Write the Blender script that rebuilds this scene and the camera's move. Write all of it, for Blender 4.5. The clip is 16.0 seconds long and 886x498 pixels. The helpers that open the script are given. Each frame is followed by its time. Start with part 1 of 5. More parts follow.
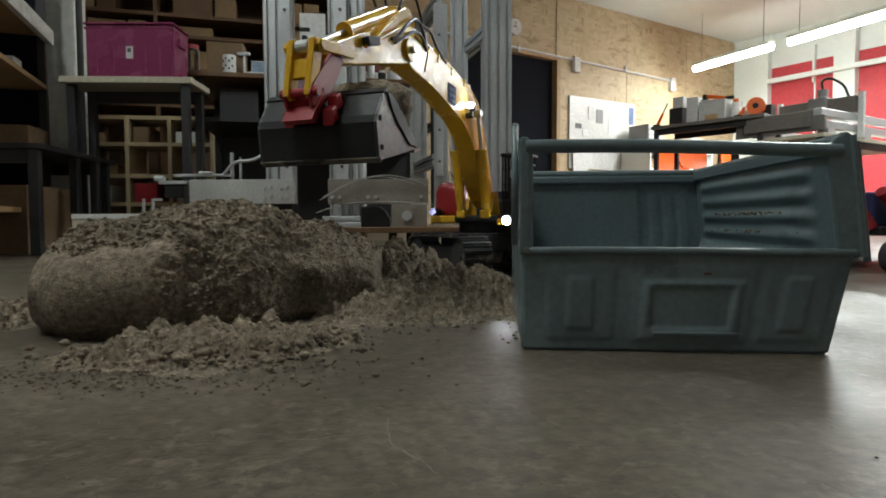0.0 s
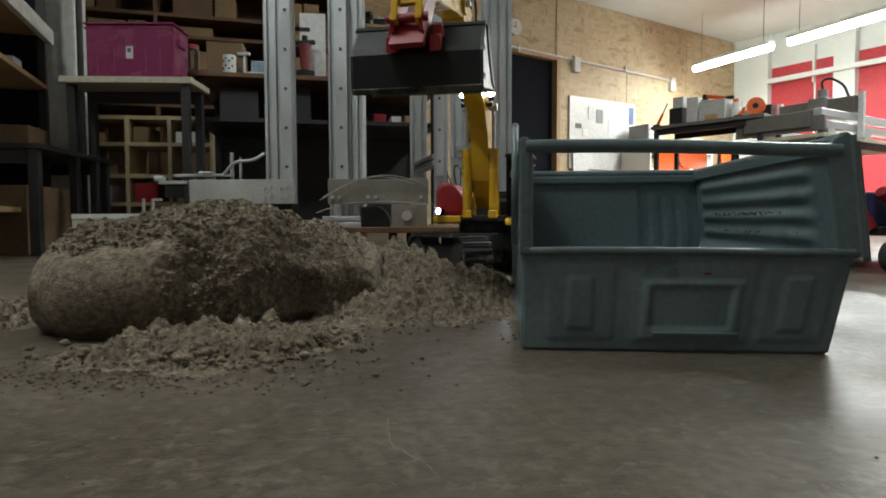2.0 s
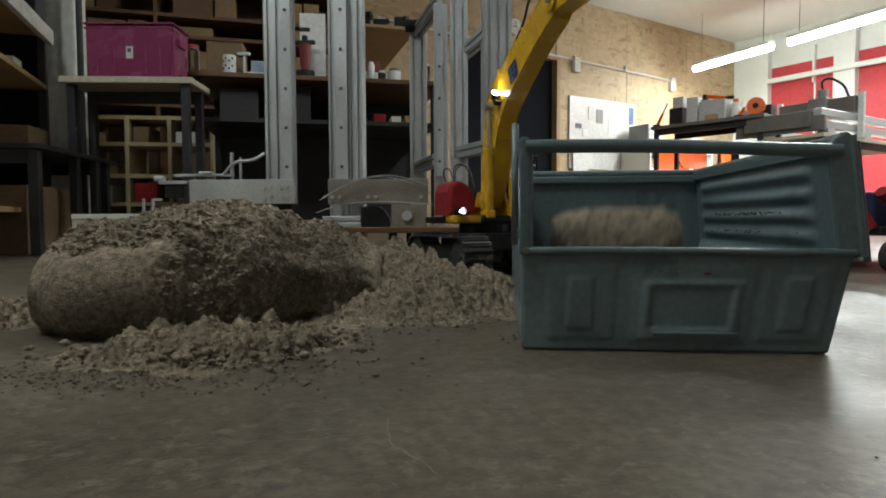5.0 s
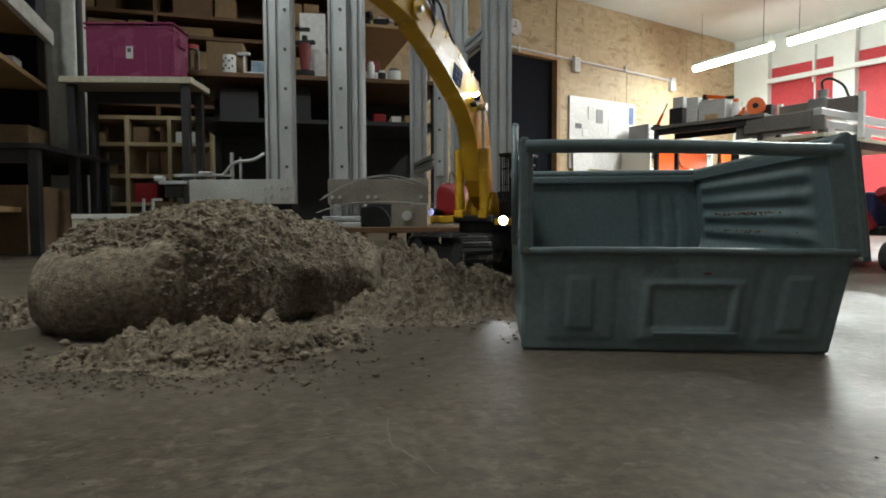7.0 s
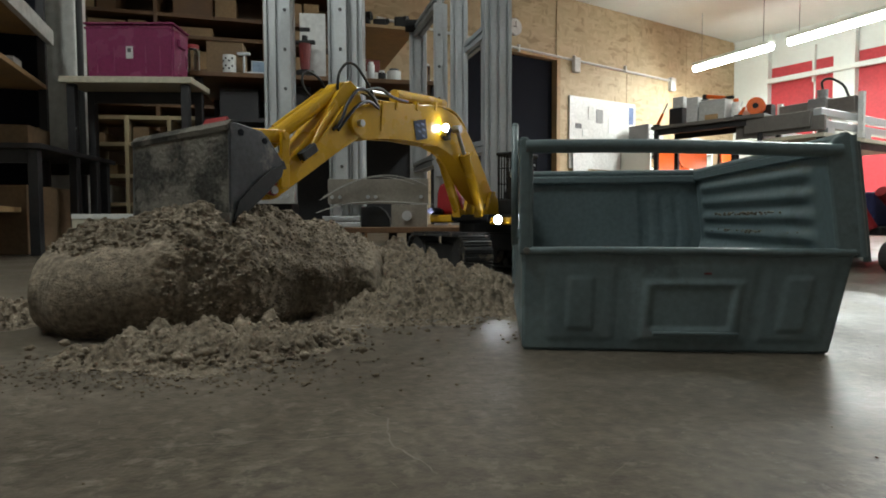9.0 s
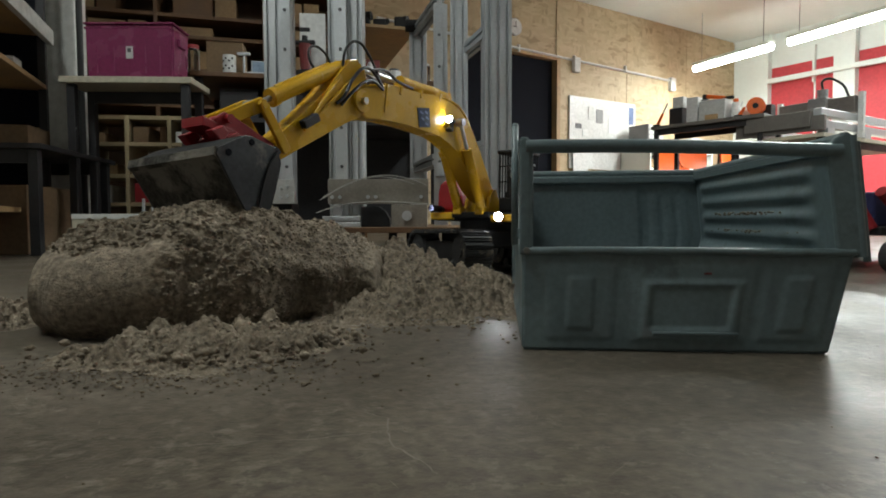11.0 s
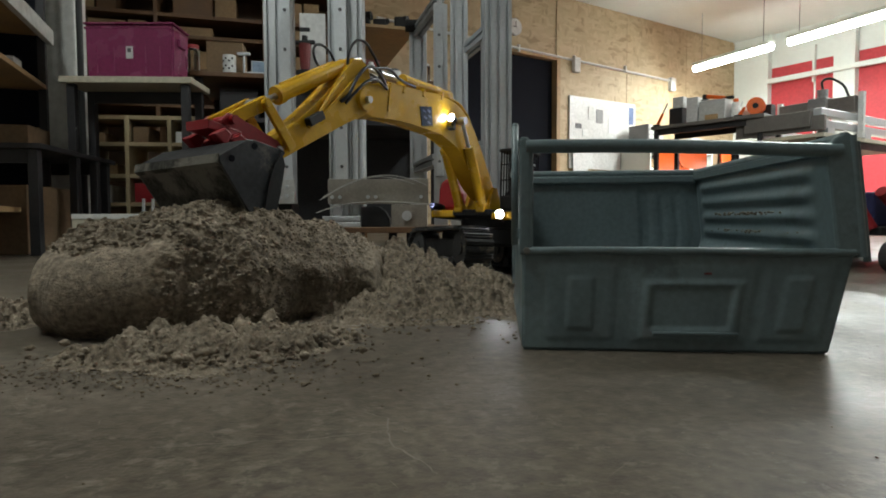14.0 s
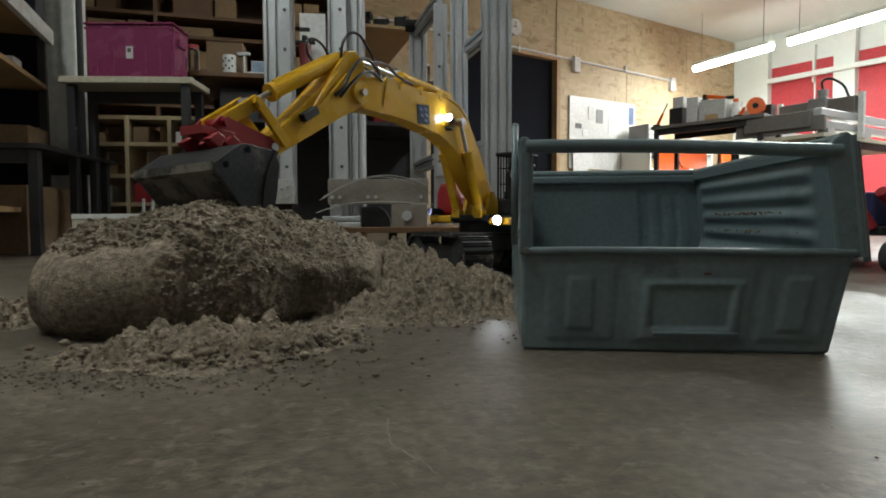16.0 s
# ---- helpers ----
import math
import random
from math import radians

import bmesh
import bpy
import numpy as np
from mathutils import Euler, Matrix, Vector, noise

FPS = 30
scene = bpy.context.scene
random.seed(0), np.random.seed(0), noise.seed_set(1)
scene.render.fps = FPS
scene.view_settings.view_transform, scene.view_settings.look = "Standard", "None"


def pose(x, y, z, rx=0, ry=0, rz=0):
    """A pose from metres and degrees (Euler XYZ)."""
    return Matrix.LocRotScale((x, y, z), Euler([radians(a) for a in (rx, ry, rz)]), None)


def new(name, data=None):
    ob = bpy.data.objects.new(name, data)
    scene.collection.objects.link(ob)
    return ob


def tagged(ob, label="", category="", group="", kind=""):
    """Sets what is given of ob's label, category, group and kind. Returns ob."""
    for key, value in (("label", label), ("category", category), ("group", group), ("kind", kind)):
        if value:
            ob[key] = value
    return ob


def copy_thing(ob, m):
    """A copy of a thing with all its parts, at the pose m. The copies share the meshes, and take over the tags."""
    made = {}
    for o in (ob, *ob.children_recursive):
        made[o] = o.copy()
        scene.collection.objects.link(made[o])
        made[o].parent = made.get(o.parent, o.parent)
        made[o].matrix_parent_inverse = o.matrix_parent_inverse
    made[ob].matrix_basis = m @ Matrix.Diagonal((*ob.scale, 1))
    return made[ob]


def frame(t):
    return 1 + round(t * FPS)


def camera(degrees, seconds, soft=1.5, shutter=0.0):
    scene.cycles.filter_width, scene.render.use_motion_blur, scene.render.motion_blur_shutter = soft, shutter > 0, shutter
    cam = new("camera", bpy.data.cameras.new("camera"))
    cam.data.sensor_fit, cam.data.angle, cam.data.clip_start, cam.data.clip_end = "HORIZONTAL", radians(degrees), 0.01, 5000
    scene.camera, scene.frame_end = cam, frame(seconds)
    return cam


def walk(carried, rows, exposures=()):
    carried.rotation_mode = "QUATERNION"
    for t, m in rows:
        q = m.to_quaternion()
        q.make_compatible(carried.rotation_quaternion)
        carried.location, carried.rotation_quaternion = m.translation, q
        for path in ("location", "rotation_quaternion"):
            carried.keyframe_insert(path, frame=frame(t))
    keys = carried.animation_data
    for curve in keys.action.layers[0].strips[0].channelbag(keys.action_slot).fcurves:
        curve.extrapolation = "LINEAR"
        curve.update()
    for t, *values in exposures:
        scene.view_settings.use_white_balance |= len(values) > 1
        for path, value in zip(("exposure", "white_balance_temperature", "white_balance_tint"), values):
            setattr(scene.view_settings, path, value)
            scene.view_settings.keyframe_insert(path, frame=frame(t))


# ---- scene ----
cam = camera(72, 16.0, soft=1.8, shutter=0.5)
EYE = (0.0, 0.0, 0.1275)
CAM_POSE = pose(*EYE, 90 - 2.78, 0, 0) @ pose(0, 0, 0, 0, 0, -0.23)
walk(cam, [(0.0, CAM_POSE), (16.0, CAM_POSE)], exposures=[(0.0, 0.07), (16.0, 0.07)])

# ---- world and lamps ----
world = bpy.data.worlds.new("dusk")
scene.world = world
world.use_nodes = True
world.node_tree.nodes["Background"].inputs[0].default_value = (0.5, 0.6, 0.8, 1)
world.node_tree.nodes["Background"].inputs[1].default_value = 0.05


def area_lamp(name, m, sx, sy, power, colour=(0.86, 0.93, 0.90)):
    data = bpy.data.lights.new(name, "AREA")
    data.shape, data.size, data.size_y, data.energy, data.color = "RECTANGLE", sx, sy, power, colour
    ob = new(name, data)
    ob.matrix_basis = m
    return ob


# ---- materials ----
def material(name, colour, rough=0.6, metal=0.0, var=0.25, scale=8.0, bump=0.0, bump_scale=60.0, fine=0.12, spec=0.5, dirt=None, dirt_amount=0.0, dirt_scale=5.0):
    """A surface with grain at two scales, optional dirt patches and fine relief."""
    mat = bpy.data.materials.new(name)
    mat.use_nodes = True
    nt = mat.node_tree
    n, l = nt.nodes, nt.links
    bsdf = n["Principled BSDF"]
    bsdf.inputs["Metallic"].default_value = metal
    bsdf.inputs["Specular IOR Level"].default_value = spec
    tc = n.new("ShaderNodeTexCoord")
    big = n.new("ShaderNodeTexNoise")
    big.inputs["Scale"].default_value, big.inputs["Detail"].default_value = scale, 5
    small = n.new("ShaderNodeTexNoise")
    small.inputs["Scale"].default_value, small.inputs["Detail"].default_value = scale * 14, 3
    info = n.new("ShaderNodeObjectInfo")
    shift = n.new("ShaderNodeVectorMath")
    shift.operation = "ADD"
    l.new(tc.outputs["Object"], shift.inputs[0])
    l.new(info.outputs["Random"], shift.inputs[1])
    for tex in (big, small):
        l.new(shift.outputs[0], tex.inputs["Vector"])
    rng = n.new("ShaderNodeMapRange")
    rng.inputs[1].default_value, rng.inputs[2].default_value = 0.3, 0.7
    rng.inputs[3].default_value, rng.inputs[4].default_value = 1 - var, 1 + var * 0.5
    l.new(big.outputs["Fac"], rng.inputs[0])
    rng2 = n.new("ShaderNodeMapRange")
    rng2.inputs[1].default_value, rng2.inputs[2].default_value = 0.3, 0.7
    rng2.inputs[3].default_value, rng2.inputs[4].default_value = 1 - fine, 1 + fine
    l.new(small.outputs["Fac"], rng2.inputs[0])
    mul = n.new("ShaderNodeMath")
    mul.operation = "MULTIPLY"
    l.new(rng.outputs[0], mul.inputs[0])
    l.new(rng2.outputs[0], mul.inputs[1])
    tint = n.new("ShaderNodeVectorMath")
    tint.operation = "SCALE"
    tint.inputs[0].default_value = colour[:3]
    l.new(mul.outputs[0], tint.inputs["Scale"])
    out = tint.outputs[0]
    if dirt:
        dn = n.new("ShaderNodeTexNoise")
        dn.inputs["Scale"].default_value, dn.inputs["Detail"].default_value, dn.inputs["Roughness"].default_value = dirt_scale, 8, 0.7
        l.new(shift.outputs[0], dn.inputs["Vector"])
        dr = n.new("ShaderNodeMapRange")
        dr.inputs[1].default_value, dr.inputs[2].default_value = 0.62 - dirt_amount * 0.3, 0.72 - dirt_amount * 0.3
        l.new(dn.outputs["Fac"], dr.inputs[0])
        mix = n.new("ShaderNodeMix")
        mix.data_type = "RGBA"
        l.new(dr.outputs[0], mix.inputs["Factor"])
        l.new(out, mix.inputs["A"])
        mix.inputs["B"].default_value = (*dirt, 1)
        out = mix.outputs["Result"]
    l.new(out, bsdf.inputs["Base Color"])
    rr = n.new("ShaderNodeMapRange")
    rr.inputs[1].default_value, rr.inputs[2].default_value = 0.3, 0.7
    rr.inputs[3].default_value, rr.inputs[4].default_value = max(rough - 0.1, 0.02), min(rough + 0.1, 1)
    l.new(big.outputs["Fac"], rr.inputs[0])
    l.new(rr.outputs[0], bsdf.inputs["Roughness"])
    if bump:
        bn = n.new("ShaderNodeTexNoise")
        bn.inputs["Scale"].default_value, bn.inputs["Detail"].default_value = bump_scale, 6
        l.new(tc.outputs["Object"], bn.inputs["Vector"])
        bp = n.new("ShaderNodeBump")
        bp.inputs["Strength"].default_value, bp.inputs["Distance"].default_value = bump, 0.004
        l.new(bn.outputs["Fac"], bp.inputs["Height"])
        l.new(bp.outputs[0], bsdf.inputs["Normal"])
    return mat


def glow(name, colour, strength):
    mat = bpy.data.materials.new(name)
    mat.use_nodes = True
    b = mat.node_tree.nodes["Principled BSDF"]
    b.inputs["Base Color"].default_value = (*colour, 1)
    b.inputs["Emission Color"].default_value = (*colour, 1)
    b.inputs["Emission Strength"].default_value = strength
    return mat


M_SAND = material("damp_sand", (0.222, 0.180, 0.136), 0.95, 0, 0.3, 11, 0.7, 380, 0.45, 0.15)
M_CONCRETE = material("polished_concrete", (0.105, 0.086, 0.066), 0.41, 0, 0.22, 7, 0.12, 260, 0.30, 0.21, (0.158, 0.136, 0.108), 0.26, 70)
M_BIN = material("green_enamel_steel", (0.125, 0.168, 0.180), 0.38, 0, 0.22, 10, 0.05, 50, 0.12, 0.5, (0.085, 0.112, 0.118), 0.2, 14)
M_YELLOW = material("yellow_paint", (0.60, 0.335, 0.012), 0.25, 0, 0.12, 14, 0.0, 60, 0.05)
M_RED = material("red_paint", (0.26, 0.006, 0.011), 0.42, 0, 0.15, 20)
M_BLACK = material("black_steel", (0.012, 0.012, 0.013), 0.55, 0.0, 0.4, 18, 0.1, 120, 0.2, 0.3)
M_BARE = material("scraped_steel", (0.19, 0.18, 0.165), 0.4, 0.7, 0.35, 25, 0.1, 100, 0.2)
M_RUBBER = material("track_rubber", (0.03, 0.03, 0.032), 0.65, 0, 0.3, 20, 0.2, 90, 0.2, 0.5, (0.18, 0.15, 0.11), 0.25, 18)
M_PLATE = material("scuffed_side_plate", (0.05, 0.052, 0.058), 0.42, 0.4, 0.4, 14, 0.1, 90, 0.2, 0.5, (0.16, 0.15, 0.13), 0.25, 20)
M_DECAL = material("navy_decal", (0.015, 0.03, 0.06), 0.75, spec=0.2)
M_CHROME = material("chrome", (0.55, 0.55, 0.55), 0.40, 1.0, 0.05)
M_HOSE = material("black_hose", (0.012, 0.012, 0.012), 0.4)
M_ALU = material("aluminium", (0.52, 0.54, 0.56), 0.42, 0.55, 0.12, 6, 0.0, 60, 0.05)
M_GROOVE = material("dark_groove", (0.10, 0.10, 0.105), 0.6, 0.3)


def strand_board(name, tones, rough):
    """Pressed wood strands: long flakes in two directions, each with its own tone."""
    mat = bpy.data.materials.new(name)
    mat.use_nodes = True
    n, l = mat.node_tree.nodes, mat.node_tree.links
    tc = n.new("ShaderNodeTexCoord")
    cols = []
    for k, (sx, sz, turn) in enumerate(((9, 30, 0.35), (26, 9, -0.25))):
        mp = n.new("ShaderNodeMapping")
        mp.inputs["Scale"].default_value = (sx, 9, sz)
        mp.inputs["Rotation"].default_value = (0, turn, 0)
        warp = n.new("ShaderNodeTexNoise")
        warp.inputs["Scale"].default_value = 6
        add = n.new("ShaderNodeVectorMath")
        add.operation = "MULTIPLY_ADD"
        l.new(tc.outputs["Object"], warp.inputs["Vector"])
        l.new(warp.outputs["Color"], add.inputs[0])
        add.inputs[1].default_value = (0.08, 0.08, 0.08)
        l.new(tc.outputs["Object"], add.inputs[2])
        l.new(add.outputs[0], mp.inputs["Vector"])
        vo = n.new("ShaderNodeTexVoronoi")
        vo.inputs["Scale"].default_value = 1.0
        l.new(mp.outputs[0], vo.inputs["Vector"])
        sep = n.new("ShaderNodeSeparateColor")
        l.new(vo.outputs["Color"], sep.inputs[0])
        cols.append(sep)
    pick = n.new("ShaderNodeMath")
    pick.operation = "GREATER_THAN"
    l.new(cols[0].outputs[1], pick.inputs[0])
    pick.inputs[1].default_value = 0.5
    mix = n.new("ShaderNodeMix")
    l.new(pick.outputs[0], mix.inputs["Factor"])
    l.new(cols[0].outputs[0], mix.inputs["A"])
    l.new(cols[1].outputs[0], mix.inputs["B"])
    ramp = n.new("ShaderNodeValToRGB")
    ramp.color_ramp.elements[0].position, ramp.color_ramp.elements[0].color = 0.0, (*tones[0], 1)
    ramp.color_ramp.elements[1].position, ramp.color_ramp.elements[1].color = 1.0, (*tones[2], 1)
    mid = ramp.color_ramp.elements.new(0.14)
    mid.color = (*tones[1], 1)
    l.new(mix.outputs["Result"], ramp.inputs[0])
    b = n["Principled BSDF"]
    l.new(ramp.outputs[0], b.inputs["Base Color"])
    b.inputs["Roughness"].default_value = rough
    bp = n.new("ShaderNodeBump")
    bp.inputs["Strength"].default_value, bp.inputs["Distance"].default_value = 0.3, 0.002
    l.new(mix.outputs["Result"], bp.inputs["Height"])
    l.new(bp.outputs[0], b.inputs["Normal"])
    return mat


M_OSB = strand_board("oriented_strand_board", ((0.32, 0.232, 0.127), (0.43, 0.325, 0.19), (0.52, 0.40, 0.245)), 0.6)
M_WHITE = material("white_paint", (0.75, 0.78, 0.74), 0.8, 0, 0.06, 1.5, fine=0.02)
# plaster lightened so the unseen walls bounce fill light under the tables
M_GREYWALL = material("pale_plaster", (0.58, 0.57, 0.54), 0.85, 0, 0.12, 2)
M_REDWALL = material("red_wall_paint", (0.50, 0.045, 0.055), 0.7, 0, 0.12, 2)
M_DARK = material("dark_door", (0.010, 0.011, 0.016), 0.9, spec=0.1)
M_PINK = material("pink_plastic", (0.22, 0.030, 0.098), 0.3, 0, 0.12, 6)
M_WOOD = material("pine_wood", (0.42, 0.27, 0.13), 0.6, 0, 0.25, 6)
M_PINE = material("pale_pine", (0.40, 0.315, 0.19), 0.6, 0, 0.2, 6)
M_DKWOOD = material("brown_wood", (0.14, 0.07, 0.03), 0.6, 0, 0.3, 6)
M_TABLETOP = material("cream_tabletop", (0.5, 0.46, 0.36), 0.5, 0, 0.1, 4)
M_LEG = material("dark_steel_frame", (0.034, 0.033, 0.036), 0.5, 0.3, 0.2, 5)
M_CARD = material("cardboard", (0.30, 0.19, 0.10), 0.85, 0, 0.15, 5)
M_ORANGE = material("orange_plastic", (0.8, 0.13, 0.01), 0.4, 0, 0.1, 6)
M_PAPER = material("white_paper", (0.66, 0.66, 0.65), 0.7, 0, 0.05, 3)
M_FILL = material("pale_crack", (0.21, 0.19, 0.16), 0.7, 0, 0.3, 30)
M_PLATEALU = material("bare_aluminium_plate", (0.50, 0.50, 0.49), 0.5, 0.5, 0.2, 9, 0.05, 60, 0.1)
# aluminium plate with its brownish reflection mixed into the base colour
M_PLATE2 = material("brown_reflection_plate", (0.26, 0.235, 0.205), 0.5, 0.4, 0.25, 9, 0.05, 60, 0.1)
M_CARD2 = material("dark_cardboard", (0.19, 0.12, 0.065), 0.85, 0, 0.2, 5)
M_SCREEN = material("pale_blue_screen", (0.22, 0.30, 0.40), 0.3)
M_TEAL = material("teal_paint", (0.02, 0.12, 0.13), 0.4)
M_DKRED = material("dark_red_paint", (0.16, 0.02, 0.02), 0.5)
M_BOARD = material("white_board", (0.60, 0.60, 0.585), 0.35, 0, 0.06, 3)
M_BOARD2 = material("pale_grey_board", (0.55, 0.55, 0.53), 0.6, 0, 0.1, 4)
M_GREYP = material("grey_paint", (0.22, 0.22, 0.22), 0.5, 0, 0.15, 5)
M_BLUEP = material("blue_print", (0.12, 0.17, 0.32), 0.6, 0, 0.3, 20)
M_NAVY = material("navy_paint", (0.02, 0.03, 0.10), 0.4)
M_DIRTY = material("muddy_bucket_steel", (0.045, 0.042, 0.037), 0.85, 0.0, 0.5, 14, 0.6, 140, 0.4, 0.2, (0.15, 0.136, 0.116), 0.62, 13)
M_CABLE = material("grey_cable", (0.35, 0.34, 0.32), 0.6)
# dark bench colour lightened to stand in for veiling glare
M_BENCH = material("glare_grey_bench", (0.17, 0.155, 0.14), 0.55, 0.1, 0.25, 6)
M_LAMPW = glow("cold_led", (0.92, 0.95, 1.0), 90)
M_LED2 = glow("violet_led", (0.66, 0.69, 1.0), 480)
M_GLASS = bpy.data.materials.new("clear_glass")
M_GLASS.use_nodes = True
M_GLASS.node_tree.nodes["Principled BSDF"].inputs["Transmission Weight"].default_value = 1.0
M_GLASS.node_tree.nodes["Principled BSDF"].inputs["Roughness"].default_value = 0.05
M_TUBE = glow("fluorescent_tube", (0.93, 1.0, 0.96), 48)


# ---- mesh helpers ----
def mesh_from(name, bm, mat, smooth=False):
    me = bpy.data.meshes.new(name)
    bmesh.ops.recalc_face_normals(bm, faces=bm.faces)
    bm.to_mesh(me)
    bm.free()
    for m in mat if isinstance(mat, (list, tuple)) else (mat,):
        me.materials.append(m)
    if smooth:
        me.polygons.foreach_set("use_smooth", [True] * len(me.polygons))
    return me


def part(name, bm, mat, parent=None, label="", smooth=False):
    ob = new(name, mesh_from(name, bm, mat, smooth))
    if parent:
        ob.parent = parent
    if label:
        tagged(ob, label)
    return ob


def empty(name, m=None):
    ob = new(name)
    ob.empty_display_size = 0.05
    if m is not None:
        ob.matrix_basis = m
    return ob


def thing(ob, label, category, group="", kind=""):
    return tagged(ob, label, category, group, kind)


def add_box(bm, x0, x1, y0, y1, z0, z1, bevel=0.0, m=None):
    vs = [bm.verts.new((x, y, z)) for x in (x0, x1) for y in (y0, y1) for z in (z0, z1)]
    fs = [bm.faces.new([vs[i] for i in f]) for f in ((0, 1, 3, 2), (4, 6, 7, 5), (0, 4, 5, 1), (2, 3, 7, 6), (0, 2, 6, 4), (1, 5, 7, 3))]
    if m is not None:
        for v in vs:
            v.co = m @ v.co
    if bevel:
        es = {e for f in fs for e in f.edges}
        bmesh.ops.bevel(bm, geom=list(es), offset=bevel, segments=2, profile=0.5, affect="EDGES")
    return bm


def box(x0, x1, y0, y1, z0, z1, bevel=0.0):
    return add_box(bmesh.new(), x0, x1, y0, y1, z0, z1, bevel)


def add_prism(bm, outline, y0, y1, bevel=0.0, axis="y"):
    """An outline in x and z, extruded along y."""
    def co(a, b, c):
        return (a, c, b) if axis == "y" else ((a, b, c) if axis == "z" else (c, a, b))
    lo = [bm.verts.new(co(a, b, y0)) for a, b in outline]
    hi = [bm.verts.new(co(a, b, y1)) for a, b in outline]
    fs = [bm.faces.new(lo), bm.faces.new(hi[::-1])]
    k = len(outline)
    for i in range(k):
        fs.append(bm.faces.new((lo[i], lo[(i + 1) % k], hi[(i + 1) % k], hi[i])))
    if bevel:
        rim = [e for f in fs[:2] for e in f.edges]
        bmesh.ops.bevel(bm, geom=rim, offset=bevel, segments=2, profile=0.5, affect="EDGES")
    return bm


def prism(outline, y0, y1, bevel=0.0, axis="y"):
    return add_prism(bmesh.new(), outline, y0, y1, bevel, axis)


def add_rod(bm, a, b, r, r2=None, seg=14):
    a, b = Vector(a), Vector(b)
    m = Matrix.Translation((a + b) / 2) @ (b - a).to_track_quat("Z", "Y").to_matrix().to_4x4()
    bmesh.ops.create_cone(bm, cap_ends=True, segments=seg, radius1=r, radius2=r if r2 is None else r2, depth=(b - a).length, matrix=m)
    return bm


def rod(a, b, r, r2=None, seg=14):
    return add_rod(bmesh.new(), a, b, r, r2, seg)


def tube(name, points, r, mat, parent=None, label="", res=6):
    """A bent tube along points, as a mesh."""
    cu = bpy.data.curves.new(name, "CURVE")
    cu.dimensions, cu.bevel_depth, cu.bevel_resolution, cu.resolution_u = "3D", r, 3, res
    sp = cu.splines.new("BEZIER")
    sp.bezier_points.add(len(points) - 1)
    for p, co in zip(sp.bezier_points, points):
        p.co, p.handle_left_type, p.handle_right_type = co, "AUTO", "AUTO"
    cu.use_fill_caps = True
    tmp = bpy.data.objects.new(name, cu)
    me = bpy.data.meshes.new_from_object(tmp)
    bpy.data.objects.remove(tmp)
    me.materials.clear()
    me.materials.append(mat)
    me.polygons.foreach_set("use_smooth", [True] * len(me.polygons))
    ob = new(name, me)
    if parent:
        ob.parent = parent
    if label:
        tagged(ob, label)
    return ob
# ---- room ----
YAW = 0.578
NORTH = Matrix.Translation((1.358, 7.4, 0)) @ Matrix.Rotation(YAW, 4, "Z")  # x along the chipboard wall, y behind it
EAST = Matrix.Translation((4.52, 9.46, 0)) @ Matrix.Rotation(YAW - math.pi / 2, 4, "Z")  # x along the red wall towards the camera
CEIL = 2.79


def piece(name, bm, mat, m, label, category, kind="structure", group=""):
    ob = part(name, bm, mat)
    ob.matrix_basis = m
    return thing(ob, label, category, group, kind)


